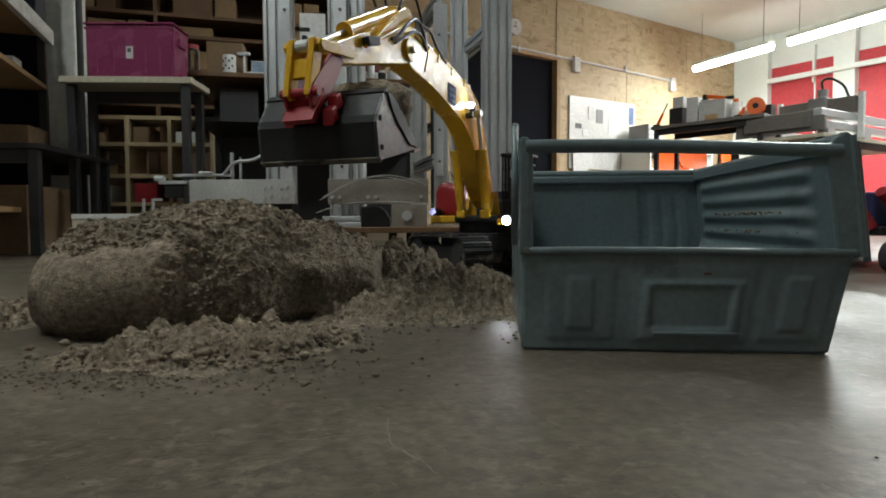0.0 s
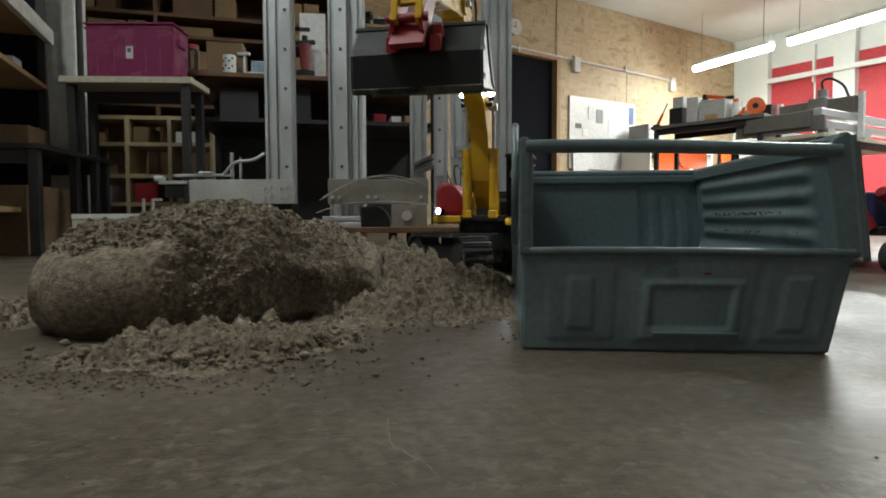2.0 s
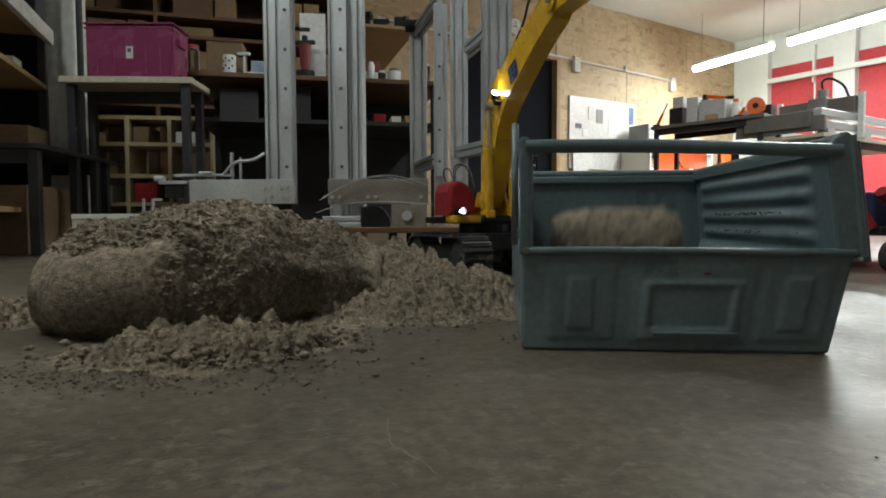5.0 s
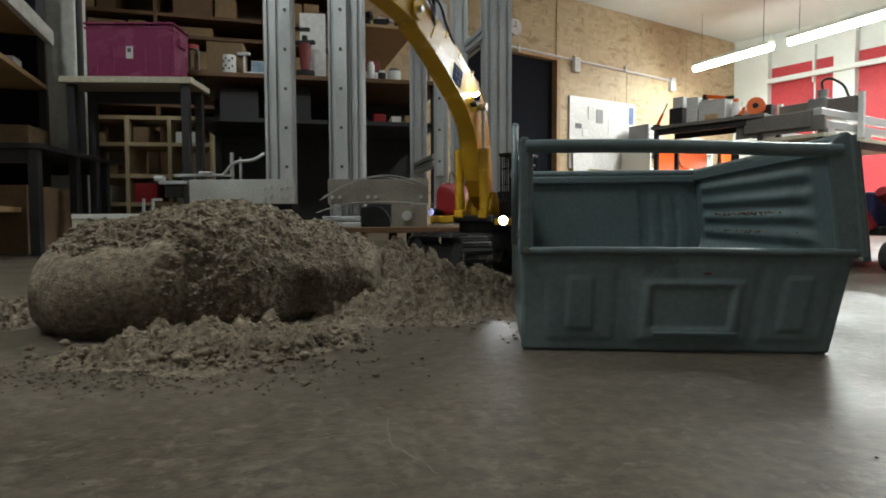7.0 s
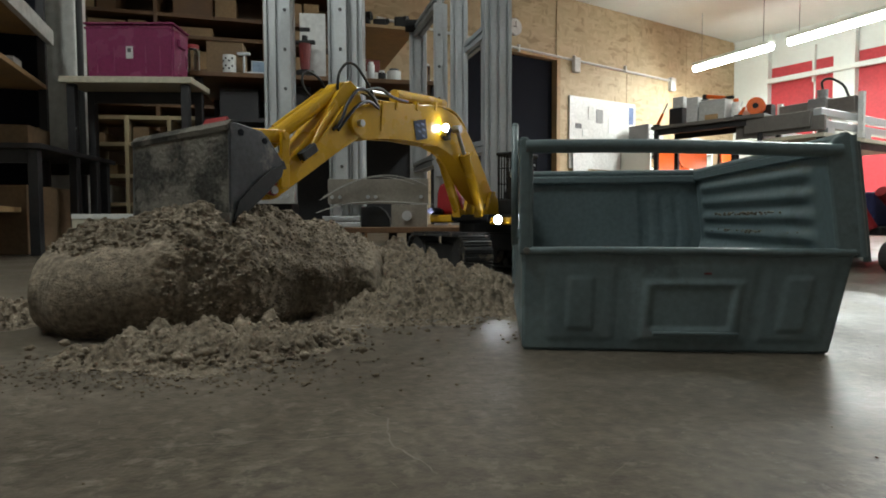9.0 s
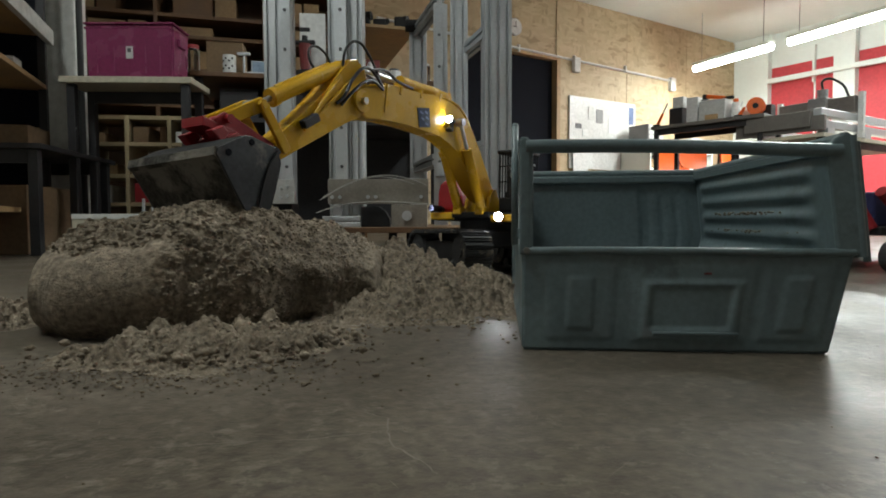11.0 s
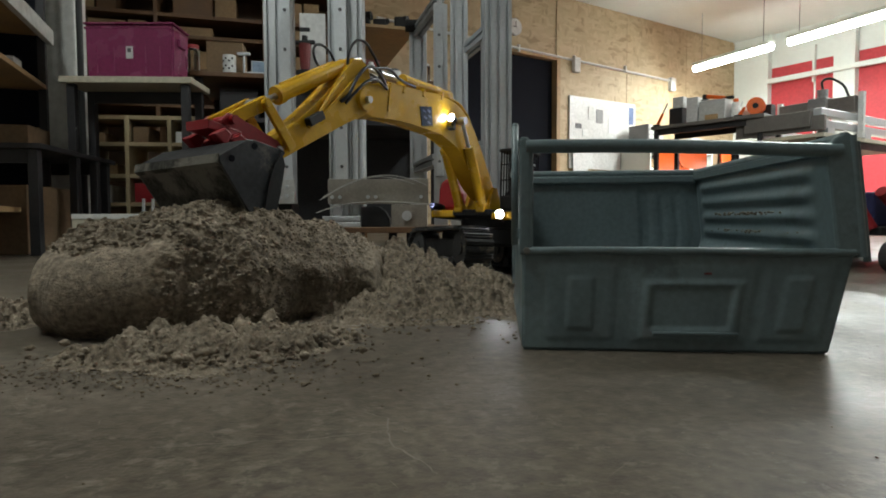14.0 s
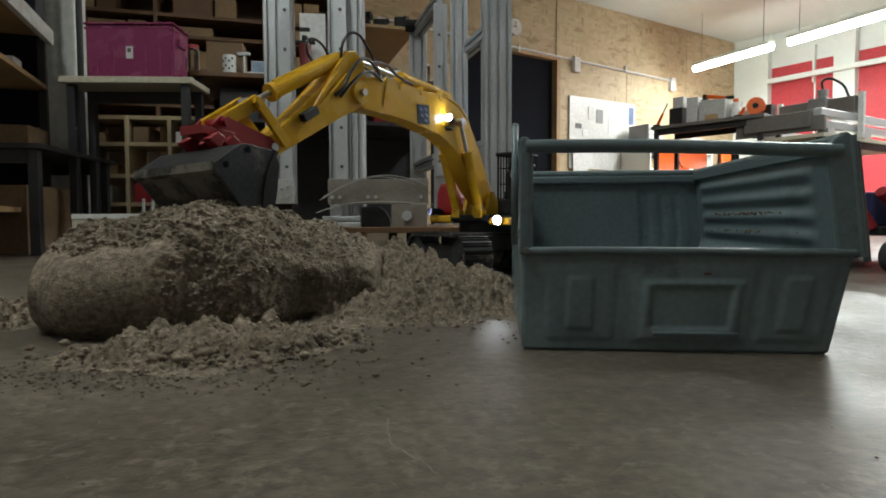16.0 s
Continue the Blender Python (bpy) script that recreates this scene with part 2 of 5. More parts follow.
def build_room():
    f = part("floor", box(-6, 9, -3, 13, -0.1, 0), M_CONCRETE)
    thing(f, "grey polished concrete workshop floor with scratches and fine cracks", "floor", kind="structure")
    bm = bmesh.new()
    add_box(bm, -9, -1.36, 0, 0.12, 0, CEIL)
    add_box(bm, 0, 3.79, 0, 0.12, 0, CEIL)
    add_box(bm, -1.36, 0, 0, 0.12, 2.02, CEIL)
    w = piece("wall_north", bm, M_OSB, NORTH, "wall clad in yellowish oriented strand board", "wall")
    for x0 in (0.0, 1.25, 2.5):
        part("panel", box(x0 + 0.003, min(x0 + 1.247, 3.78), -0.012, -0.001, 0.003, 2.76), M_OSB, w)
    for x0 in (-2.62, -3.87, -5.12):
        part("panel", box(x0 + 0.003, x0 + 1.247, -0.012, -0.001, 0.003, 2.76), M_OSB, w)
    d = piece("door_1", box(-1.36, 0, 0.06, 0.10, 0, 2.02), M_DARK, NORTH, "dark double door set in the chipboard wall", "door")
    part("door_frame", box(-0.004, 0.05, -0.03, 0.06, 0, 2.07), M_WOOD, d)
    part("door_frame", box(-1.41, -0.004, -0.03, 0.06, 2.022, 2.07), M_WOOD, d)
    bm = box(0, 12, 0.0, 0.12, 0, CEIL)
    w = piece("wall_east", bm, M_WHITE, EAST, "white painted wall with large red fields", "wall")
    for x0, x1 in ((0.54, 1.12), (1.15, 1.40), (1.68, 4.5)):
        part("red_field", box(x0, x1, -0.012, -0.001, 0.0, 2.3), M_REDWALL, w, "red painted wall field")
    for x0, x1 in ((-0.02, 0.53), (1.41, 1.67)):
        part("pilaster", box(x0, x1, -0.10, -0.002, 0, CEIL - 0.004), M_WHITE, w)
    part("cable_duct", box(0.54, 4.4, -0.16, -0.10, 2.06, 2.13, 0.01), M_WHITE, w)
    part("wall_strut", box(1.12, 1.15, -0.06, -0.001, 2.0, 2.5), M_WHITE, w)
    # unseen south and west walls, added to close the room and bounce light
    piece("wall_south", box(-6, 9, -3.1, -3, 0, CEIL), M_GREYWALL, Matrix(), "plain pale plaster wall added out of view", "wall")
    piece("wall_west", box(-3.3, -3.2, -3, 5, 0, CEIL), M_GREYWALL, Matrix(), "plain pale plaster wall added out of view", "wall")
    piece("ceiling", box(-6, 9, -3, 13, CEIL, CEIL + 0.1), M_WHITE, Matrix(), "white painted ceiling", "ceiling")
    piece("column", box(-1.93, -1.72, 2.9, 3.0, 0, CEIL - 0.002, 0.01), M_GREYWALL, Matrix(), "plain light grey pillar beside the shelves", "column")
    piece("riser_pipe", rod((-1.685, 2.88, 0.0), (-1.685, 2.88, CEIL - 0.003), 0.014), M_HOSE, Matrix(), "black pipe running up beside the pillar", "pipe")
    # conduit and sockets on the chipboard wall
    bm = rod((-2.4, -0.03, 2.1), (2.13, -0.03, 2.03), 0.014)
    for x in (-1.5, -0.6, 0.28, 1.2):
        add_box(bm, x - 0.012, x + 0.012, -0.045, -0.010, 2.03, 2.11)
    piece("conduit", bm, M_PAPER, NORTH, "thin grey cable conduit along the wall", "conduit")
    for x, z in ((0.30, 2.0), (2.15, 1.98)):
        piece("junction_box", box(x - 0.05, x + 0.05, -0.07, -0.012, z - 0.09, z + 0.09, 0.01), M_PAPER, NORTH, "white plastic junction box on the wall", "junction box", "thing", "junction boxes")
    ck = empty("wall_clock", NORTH @ Matrix.Translation((-0.66, -0.02, 2.30)))
    part("dial", rod((0, 0, 0), (0, -0.03, 0), 0.085, seg=32), M_PAPER, ck)
    part("rim", rod((0, 0.004, 0), (0, -0.022, 0), 0.095, seg=32), M_ALU, ck)
    part("clock_hand", box(-0.003, 0.003, -0.034, -0.031, -0.01, 0.06), M_BLACK, ck)
    part("clock_hand", box(-0.045, 0.01, -0.034, -0.031, -0.003, 0.003), M_BLACK, ck)
    thing(ck, "round white wall clock with grey rim", "clock")


build_room()


def cracks():
    """Hairline cracks and scratches, slightly proud pale filler in the floor."""
    rnd = random.Random(3)
    for pts in ([(-0.055, 0.40), (-0.036, 0.385), (-0.034, 0.36), (-0.03, 0.34), (-0.012, 0.315), (0.0, 0.29)], [(-0.165, 0.336), (-0.11, 0.345), (-0.08, 0.348), (-0.05, 0.356), (-0.034, 0.362)], [(0.30, 0.42), (0.36, 0.44), (0.45, 0.43), (0.60, 0.44)], [(0.42, 0.33), (0.40, 0.36), (0.43, 0.40)]):
        bm = bmesh.new()
        fine = []
        for (x0, y0), (x1, y1) in zip(pts, pts[1:]):
            for k in range(6):
                fine.append(Vector((x0 + (x1 - x0) * k / 6 + rnd.uniform(-0.0012, 0.0012), y0 + (y1 - y0) * k / 6 + rnd.uniform(-0.0012, 0.0012), 0.0004)))
        prev = None
        for a, b in zip(fine, fine[1:]):
            n = (b - a).cross(Vector((0, 0, 1))).normalized() * rnd.uniform(0.0003, 0.0007)
            cur = (bm.verts.new(a - n), bm.verts.new(a + n))
            if prev:
                bm.faces.new((prev[0], prev[1], cur[1], cur[0]))
            prev = cur
        piece("floor_crack", bm, M_FILL, Matrix(), "fine pale crack line in the concrete floor", "crack")


cracks()


def scratches():
    """Fine pale scratches and specks worn into the floor."""
    rnd = random.Random(8)
    verts, faces = [], []
    for k in range(420):
        x, y = rnd.uniform(-0.35, 0.75), rnd.uniform(0.22, 0.75)
        a = rnd.choice((rnd.gauss(0.4, 0.3), rnd.uniform(0, math.pi)))
        ln = rnd.uniform(0.002, 0.03) if k % 3 else rnd.uniform(0.0006, 0.002)
        wd = rnd.uniform(0.00012, 0.00035) if k % 3 else ln * 0.4
        u, v = Vector((math.cos(a), math.sin(a), 0)), Vector((-math.sin(a), math.cos(a), 0))
        c, n = Vector((x, y, 0.0003)), len(verts)
        for q in (c - u * ln, c - v * wd, c + u * ln, c + v * wd):
            verts.append(tuple(q))
        faces.append((n, n + 1, n + 2, n + 3))
    me = bpy.data.meshes.new("floor_scratches")
    me.from_pydata(verts, [], faces)
    me.materials.append(M_FILL)
    thing(new("floor_scratches", me), "fine pale scratches and specks in the concrete floor", "scratches", kind="stuff")


scratches()


# ---- ceiling lights, two visible and three added ----
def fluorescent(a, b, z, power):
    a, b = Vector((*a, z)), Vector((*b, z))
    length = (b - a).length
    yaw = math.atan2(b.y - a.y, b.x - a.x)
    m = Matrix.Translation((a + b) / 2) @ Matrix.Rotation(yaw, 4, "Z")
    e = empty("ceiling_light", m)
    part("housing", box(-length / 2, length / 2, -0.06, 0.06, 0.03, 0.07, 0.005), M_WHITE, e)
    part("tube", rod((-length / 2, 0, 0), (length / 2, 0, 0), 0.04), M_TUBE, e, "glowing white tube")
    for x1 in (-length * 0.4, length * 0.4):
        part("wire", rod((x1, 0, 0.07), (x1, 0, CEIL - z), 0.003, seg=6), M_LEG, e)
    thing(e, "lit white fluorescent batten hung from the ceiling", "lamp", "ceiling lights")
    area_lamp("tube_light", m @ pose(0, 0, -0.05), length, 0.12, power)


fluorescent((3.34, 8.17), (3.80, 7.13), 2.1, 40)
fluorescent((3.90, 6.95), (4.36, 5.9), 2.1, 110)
# Last three are unseen fill, added to brighten east end, sand and bin.
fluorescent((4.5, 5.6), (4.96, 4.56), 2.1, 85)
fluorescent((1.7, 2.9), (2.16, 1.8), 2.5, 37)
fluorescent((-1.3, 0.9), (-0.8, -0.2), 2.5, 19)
# ---- excavator ----
SLEW = (0.1086, 1.4442)
FOOT = (0.0277, 0.1766)
ARM_Y = -0.0047
LB, LS = 0.4661, 0.2201
EAR = (0.072, -0.048)
ROCKER, LINK = 0.068, 0.063
LIFT_BASE, LIFT_PIN = (0.082, 0.140), (0.182, 0.096)
# seconds; heading to the west of south, boom, stick and bucket angles, turn and roll of the tilting coupler, pitch of the whole machine, in degrees
ARM = [
    (0.0, 24.5, 30.6, -15, -13, -3, 0, 0), (0.5, 24, 31.5, -16, -13, -3, 0, 0), (1.0, 26, 41.3, -16, -13, -3, 0, 0), (1.2, 25, 42.4, -17, -13, -3, 0, 0), (1.5, 20.7, 43.6, -17.5, -12, -3, 0, 0), (1.8, 15.2, 44.6, -15, -11, -3, 0, 0),
    (2.0, 13.7, 45, -13, -10, -3, 0, 0), (2.5, 13, 46.8, -6.5, -8, -2, 0, 0), (3.0, 1.9, 48.2, -6.5, -8, -1, 0, 0), (3.3, -5.5, 48.5, -8, -6, 0, 0, 0), (3.5, -11.5, 48.7, -9.5, -2, 0, 0, 0), (3.8, -16.2, 48.5, -9, 10, 0, 0, 0),
    (4.0, -17.5, 48.2, -11, 20, 0, 0, 0), (4.2, -18, 47.8, -10, 28, 0, 0, 0), (4.8, -19, 47, -1, 70, 0, 0, 0), (5.4, -18, 47.5, 3, 112, -2, 1, 0), (6.0, -8, 48.5, 7, 120, -3, 2, 0),
    (6.3, 0, 48.8, 8, 122, -4, 3, 0), (6.5, 10.5, 48.6, 8, 122, -4, 3, 0), (6.7, 18.5, 47.5, 8, 122, -4, 3, 0), (7.0, 28, 45.2, 6, 122, -4, 3, 0), (7.3, 34.7, 41.3, -5, 121, -4, 3, 0), (7.5, 36.5, 37.3, -12.8, 118, -4, 3, 0),
    (7.7, 36.2, 32, -18, 110, -4, 3, 0), (8.0, 35, 22.6, -26.4, 102, -4, 3, 0), (8.2, 34.2, 17.4, -29.5, 99, -4, 3, 0), (8.5, 33.4, 13, -32.4, 95, -4, 3, 0), (9.0, 33.5, 13.4, -32.9, 93, -3.7, 3, 0.4), (9.2, 33.6, 13.6, -32.4, 90, -3.5, 3, 1.3),
    (10.2, 33.8, 15.6, -31, 70, -2, 2.5, 2), (11.3, 34.1, 16.7, -30, 54, 0, 2, 1.9), (11.5, 34.15, 17.35, -29.5, 53, 0, 2, 1.5), (11.7, 34.3, 19.4, -28, 52, 0, 2, 0.5), (12.0, 34.4, 20.6, -26.8, 51, 0, 2, 0), (12.2, 34.6, 25, -23.5, 57, 1, 3, 0), (12.4, 34, 26.9, -21.5, 64, 1, 3, 0), (12.6, 34, 26.9, -21.5, 64, 1, 3, 0),
    (12.7, 34, 26.4, -21.7, 61, 1, 3, 0), (12.8, 34.1, 23.5, -24, 55, 1, 3, 0), (13.0, 34.2, 19.4, -27.5, 51, 2, 2, 0), (13.3, 33.5, 15.5, -30.5, 52, 2, 1.5, 2.8), (13.5, 33.3, 14.8, -31.1, 53, 2, 1, 3.3), (14.5, 33.35, 14.9, -31.15, 53, 2, 1, 3.2),
    (15.0, 33.5, 15.9, -31.2, 53, 2, 1, 2.7), (15.5, 33.7, 16.5, -30.7, 53, 2, 1, 2.5), (16.0, 34.5, 20.8, -30.3, 51, 2, 1, 0.2),
]


def arm_at(t):
    for a, b in zip(ARM, ARM[1:]):
        if t <= b[0]:
            k = (t - a[0]) / (b[0] - a[0])
            return [p + (q - p) * k for p, q in zip(a[1:], b[1:])]
    return ARM[-1][1:]


def turn_y(deg):
    return Matrix.Rotation(radians(-deg), 4, "Y")


def span(m, a, b):
    """A pose in the space of m with its x axis from a towards b, both in x and z."""
    ang = math.degrees(math.atan2(b[1] - a[1], b[0] - a[0]))
    return m @ Matrix.Translation((a[0], 0, a[1])) @ turn_y(ang)


def knuckle(stick_inv, bucket_plain):
    """The pin between rocker and link, in the stick's x and z."""
    e = stick_inv @ bucket_plain @ Vector((EAR[0], 0, EAR[1]))
    r = Vector((LS - 0.02, 0, 0.0))
    d = Vector((e.x - r.x, 0, e.z - r.z))
    n = min(max(d.length, 0.01), ROCKER + LINK - 0.001)
    a = (ROCKER ** 2 - LINK ** 2 + n * n) / (2 * n)
    h = math.sqrt(max(ROCKER ** 2 - a * a, 0))
    u = d.normalized()
    s1 = r + u * a + Vector((-u.z, 0, u.x)) * h
    return (s1.x, s1.z), (e.x, e.z)


def root_at(t):
    """The whole machine, rocked back on its tracks when the bucket presses down."""
    a = arm_at(t)
    head = Matrix.Rotation(radians(-(90 + a[0])), 4, "Z")
    rock = Matrix.Translation((-0.15, 0, 0)) @ turn_y(a[6]) @ Matrix.Translation((0.15, 0, 0))
    return Matrix.Translation((SLEW[0], SLEW[1], 0)) @ head @ rock @ head.inverted()


def poses_at(t):
    """Poses of the moving parts in the excavator's space."""
    th, be, st, bu, tilt, roll, pitch = arm_at(t)
    house = Matrix.Rotation(radians(-(90 + th)), 4, "Z")
    foot = house @ Matrix.Translation((FOOT[0], ARM_Y, FOOT[1]))
    boom = foot @ turn_y(be)
    stick = boom @ Matrix.Translation((LB, 0, 0)) @ turn_y(st - be)
    end = stick @ Matrix.Translation((LS, 0, 0))
    plain = end @ turn_y(bu - st)
    bucket = end @ turn_y(-st) @ Matrix.Rotation(radians(-tilt), 4, "Z") @ Matrix.Rotation(radians(roll), 4, "X") @ turn_y(bu)
    k, e = knuckle(stick.inverted(), plain)
    out = {"house": house, "boom": boom, "stick": stick, "bucket": bucket, "coupler": plain}
    out["rocker"] = span(stick, (LS - 0.02, 0), k)
    out["link"] = span(stick, k, e)
    out["bucket_cylinder"], out["bucket_rod"] = span(stick, (0.0, 0.062), k), span(stick, k, (0.0, 0.062))
    s = boom.inverted() @ stick @ Vector((-0.026, 0, 0.056))
    out["stick_cylinder"], out["stick_rod"] = span(boom, (0.21, 0.143), (s.x, s.z)), span(boom, (s.x, s.z), (0.21, 0.143))
    b = house.inverted() @ boom @ Vector((LIFT_PIN[0], 0, LIFT_PIN[1]))
    for side, y in (("left", 0.030), ("right", -0.030)):
        shift = Matrix.Translation((0, y + ARM_Y, 0))
        out["lift_cylinder_" + side] = span(house @ shift, LIFT_BASE, (b.x, b.z))
        out["lift_rod_" + side] = span(house @ shift, (b.x, b.z), LIFT_BASE)
    return out


def work_light(parent, x, y, z, mat, r=0.0095):
    bm = rod((x - 0.014, y, z), (x, y, z), r * 0.8, r * 1.15, 16)
    add_box(bm, x - 0.016, x - 0.008, y - 0.003, y + 0.003, z - 0.016, z)
    lamp = part("work_light", bm, M_BLACK, parent, "small lit LED work light")
    part("lens", rod((x - 0.001, y, z), (x + 0.002, y, z), r), mat, lamp)
    return lamp


def build_track(ex, sy):
    base = Matrix.Rotation(radians(-(90 - 25)), 4, "Z") @ Matrix.Translation((0, sy, 0))
    L, H, R = 0.115, 0.096, 0.046
    fr = bmesh.new()
    add_box(fr, -L, L, -0.016, 0.016, 0.028, 0.07, 0.004)
    ob = part("track_frame", fr, M_BLACK, ex, "dusty black track frame")
    ob.matrix_basis = base
    for x in (-L, L):
        bm = rod((x, -0.024, 0.049), (x, 0.024, 0.049), 0.036, seg=24)
        add_rod(bm, (x, -0.028, 0.049), (x, 0.028, 0.049), 0.014)
        w = part("sprocket", bm, M_RUBBER, ex)
        w.matrix_basis = base
    for i in range(4):
        x = -0.07 + i * 0.047
        w = part("roller", rod((x, -0.024, 0.018), (x, 0.024, 0.018), 0.012), M_RUBBER, ex)
        w.matrix_basis = base
    # shoes along the belt
    straight, arc = 2 * L, math.pi * 0.042
    total = 2 * straight + 2 * arc
    shoe = bmesh.new()
    add_box(shoe, -0.0068, 0.0068, -0.033, 0.033, -0.003, 0.002, 0.0006)
    add_box(shoe, -0.0015, 0.0015, -0.033, 0.033, 0.002, 0.006)
    add_box(shoe, 0.004, 0.006, -0.033, 0.033, 0.002, 0.0035)
    me = mesh_from("track_shoe", shoe, M_RUBBER)
    n = 46
    for i in range(n):
        d = i * total / n
        if d < straight:
            m = pose(-L + d, 0, 0.049 + 0.042)
        elif d < straight + arc:
            a = (d - straight) / 0.042
            m = Matrix.Translation((L + 0.042 * math.sin(a), 0, 0.049 + 0.042 * math.cos(a))) @ Matrix.Rotation(a, 4, "Y")
        elif d < 2 * straight + arc:
            m = Matrix.Translation((L - (d - straight - arc), 0, 0.049 - 0.042)) @ Matrix.Rotation(math.pi, 4, "Y")
        else:
            a = (d - 2 * straight - arc) / 0.042
            m = Matrix.Translation((-L - 0.042 * math.sin(a), 0, 0.049 - 0.042 * math.cos(a))) @ Matrix.Rotation(math.pi + a, 4, "Y")
        ob = new("track_shoe", me)
        ob.parent = ex
        ob.matrix_basis = base @ m


def barrel(name, ex, length, r, rod_len, rod_r, stroke_name):
    bm = rod((0.006, 0, 0), (length, 0, 0), r, seg=18)
    add_rod(bm, (0, -r * 0.9, 0), (0, r * 0.9, 0), r * 0.85)
    add_rod(bm, (length - 0.008, 0, 0), (length + 0.003, 0, 0), r * 1.14, seg=18)
    add_rod(bm, (length * 0.15, 0, r), (length * 0.92, 0, r), r * 0.22, seg=8)
    b = part(name, bm, M_YELLOW, ex, smooth=False)
    bm = rod((0.0, 0, 0), (rod_len, 0, 0), rod_r, seg=14)
    add_rod(bm, (0, -r * 0.8, 0), (0, r * 0.8, 0), r * 0.75)
    return b, part(stroke_name, bm, M_CHROME, ex, "polished chrome piston rod")


def build_excavator():
    ex = empty("excavator", Matrix.Translation((SLEW[0], SLEW[1], 0)))
    thing(ex, "yellow radio-controlled model excavator with black bucket, work lights on", "excavator")
    p = {}
    # turning upper body
    deck = box(-0.15, 0.075, -0.112, 0.102, 0.118, 0.134, 0.004)
    bm = box(0.02, 0.080, -0.116, -0.05, 0.119, 0.1365, 0.004)
    step = box(0.03, 0.088, 0.05, 0.104, 0.114, 0.130, 0.004)
    add_box(deck, 0.0, 0.09, -0.05, 0.05, 0.122, 0.1365, 0.003)
    house = p["house"] = part("house", bm, M_YELLOW, ex)
    part("step", step, M_YELLOW, house)
    for y in (-0.029, 0.029):
        part("boom_bracket", prism([(0.0, 0.1365), (0.06, 0.1365), (0.048, 0.172), (0.036, 0.190), (0.02, 0.19), (0.008, 0.170)], y + ARM_Y - 0.004, y + ARM_Y + 0.004, 0.001), M_YELLOW, house)
        part("cylinder_bracket", box(0.070, 0.094, y + ARM_Y - 0.011, y + ARM_Y + 0.011, 0.130, 0.148, 0.003), M_YELLOW, house)
    part("deck", deck, M_BLACK, house, "black deck plate")
    part("engine_cover", prism([(-0.16, 0.136), (-0.05, 0.136), (-0.05, 0.17), (-0.06, 0.178), (-0.14, 0.175), (-0.16, 0.165)], -0.045, 0.10, 0.006), M_LEG, house, "dark engine cover")
    part("counterweight", prism([(-0.20, 0.125), (-0.16, 0.125), (-0.16, 0.20), (-0.19, 0.20), (-0.205, 0.18)], -0.05, 0.10, 0.008), M_BLACK, house, "black counterweight")
    part("side_tank", prism([(-0.119, 0.137), (-0.053, 0.137), (-0.050, 0.160), (-0.052, 0.178), (-0.060, 0.193), (-0.072, 0.206), (-0.086, 0.213), (-0.100, 0.214), (-0.111, 0.206), (-0.117, 0.190)], -0.06, 0.050, 0.009, "x"), M_RED, house, "rounded red side tank", smooth=False)
    cab = part("cab", box(-0.04, 0.046, 0.048, 0.104, 0.137, 0.17, 0.004), M_BLACK, house, "black cab with barred guard")
    part("cab_roof", box(-0.045, 0.05, 0.045, 0.107, 0.268, 0.276, 0.003), M_BLACK, cab)
    for i in range(8):
        y = 0.049 + i * 0.0077
        part("guard_bar", rod((0.045, y, 0.168), (0.045, y, 0.27), 0.0013, seg=6), M_BLACK, cab)
    for i in range(8):
        x = -0.038 + i * 0.0115
        part("guard_bar", rod((x, 0.103, 0.168), (x, 0.103, 0.27), 0.0013, seg=6), M_BLACK, cab)
        part("guard_bar", rod((x, 0.05, 0.168), (x, 0.05, 0.27), 0.0013, seg=6), M_BLACK, cab)
    for z in (0.205, 0.24):
        part("guard_bar", rod((0.046, 0.048, z), (0.046, 0.104, z), 0.0013, seg=6), M_BLACK, cab)
    part("seat_block", box(-0.03, 0.02, 0.056, 0.096, 0.17, 0.235, 0.006), M_LEG, cab)
    tube("cable", [(-0.01, -0.08, 0.21), (-0.005, -0.085, 0.245), (0.01, -0.075, 0.255), (0.025, -0.06, 0.235), (0.03, -0.05, 0.20)], 0.0015, M_HOSE, house)
    tube("cable", [(-0.03, -0.095, 0.21), (-0.02, -0.105, 0.24), (0.0, -0.1, 0.243), (0.02, -0.095, 0.215)], 0.0015, M_HOSE, house)
    tube("cable", [(-0.03, -0.075, 0.21), (-0.02, -0.07, 0.25), (0.0, -0.055, 0.25), (0.02, -0.045, 0.20)], 0.0015, M_HOSE, house)
    lamp = work_light(house, 0.062, -0.1011, 0.1455, M_LED2, 0.0066)
    # hood added to narrow the lamp's glow, in place of a directional lens
    ring = bmesh.new()
    m = Matrix.Translation((0.080, -0.1011, 0.1455)) @ Matrix.Rotation(math.pi / 2, 4, "Y")
    bmesh.ops.create_cone(ring, cap_ends=False, segments=20, radius1=0.0078, radius2=0.0082, depth=0.036, matrix=m)
    bmesh.ops.create_cone(ring, cap_ends=False, segments=20, radius1=0.0070, radius2=0.0076, depth=0.036, matrix=m)
    part("shroud", ring, M_DARK, lamp)
    work_light(house, 0.094, 0.0754, 0.1247, M_LAMPW, 0.0095)
    # undercarriage
    part("slewing_ring", rod((0, 0, 0.095), (0, 0, 0.118), 0.07, seg=32), M_BLACK, ex)
    ub = part("undercarriage", box(-0.08, 0.08, -0.09, 0.09, 0.055, 0.097, 0.006), M_BLACK, ex)
    ub.matrix_basis = Matrix.Rotation(radians(-65), 4, "Z")
    for sy in (-0.112, 0.112):
        build_track(ex, sy)
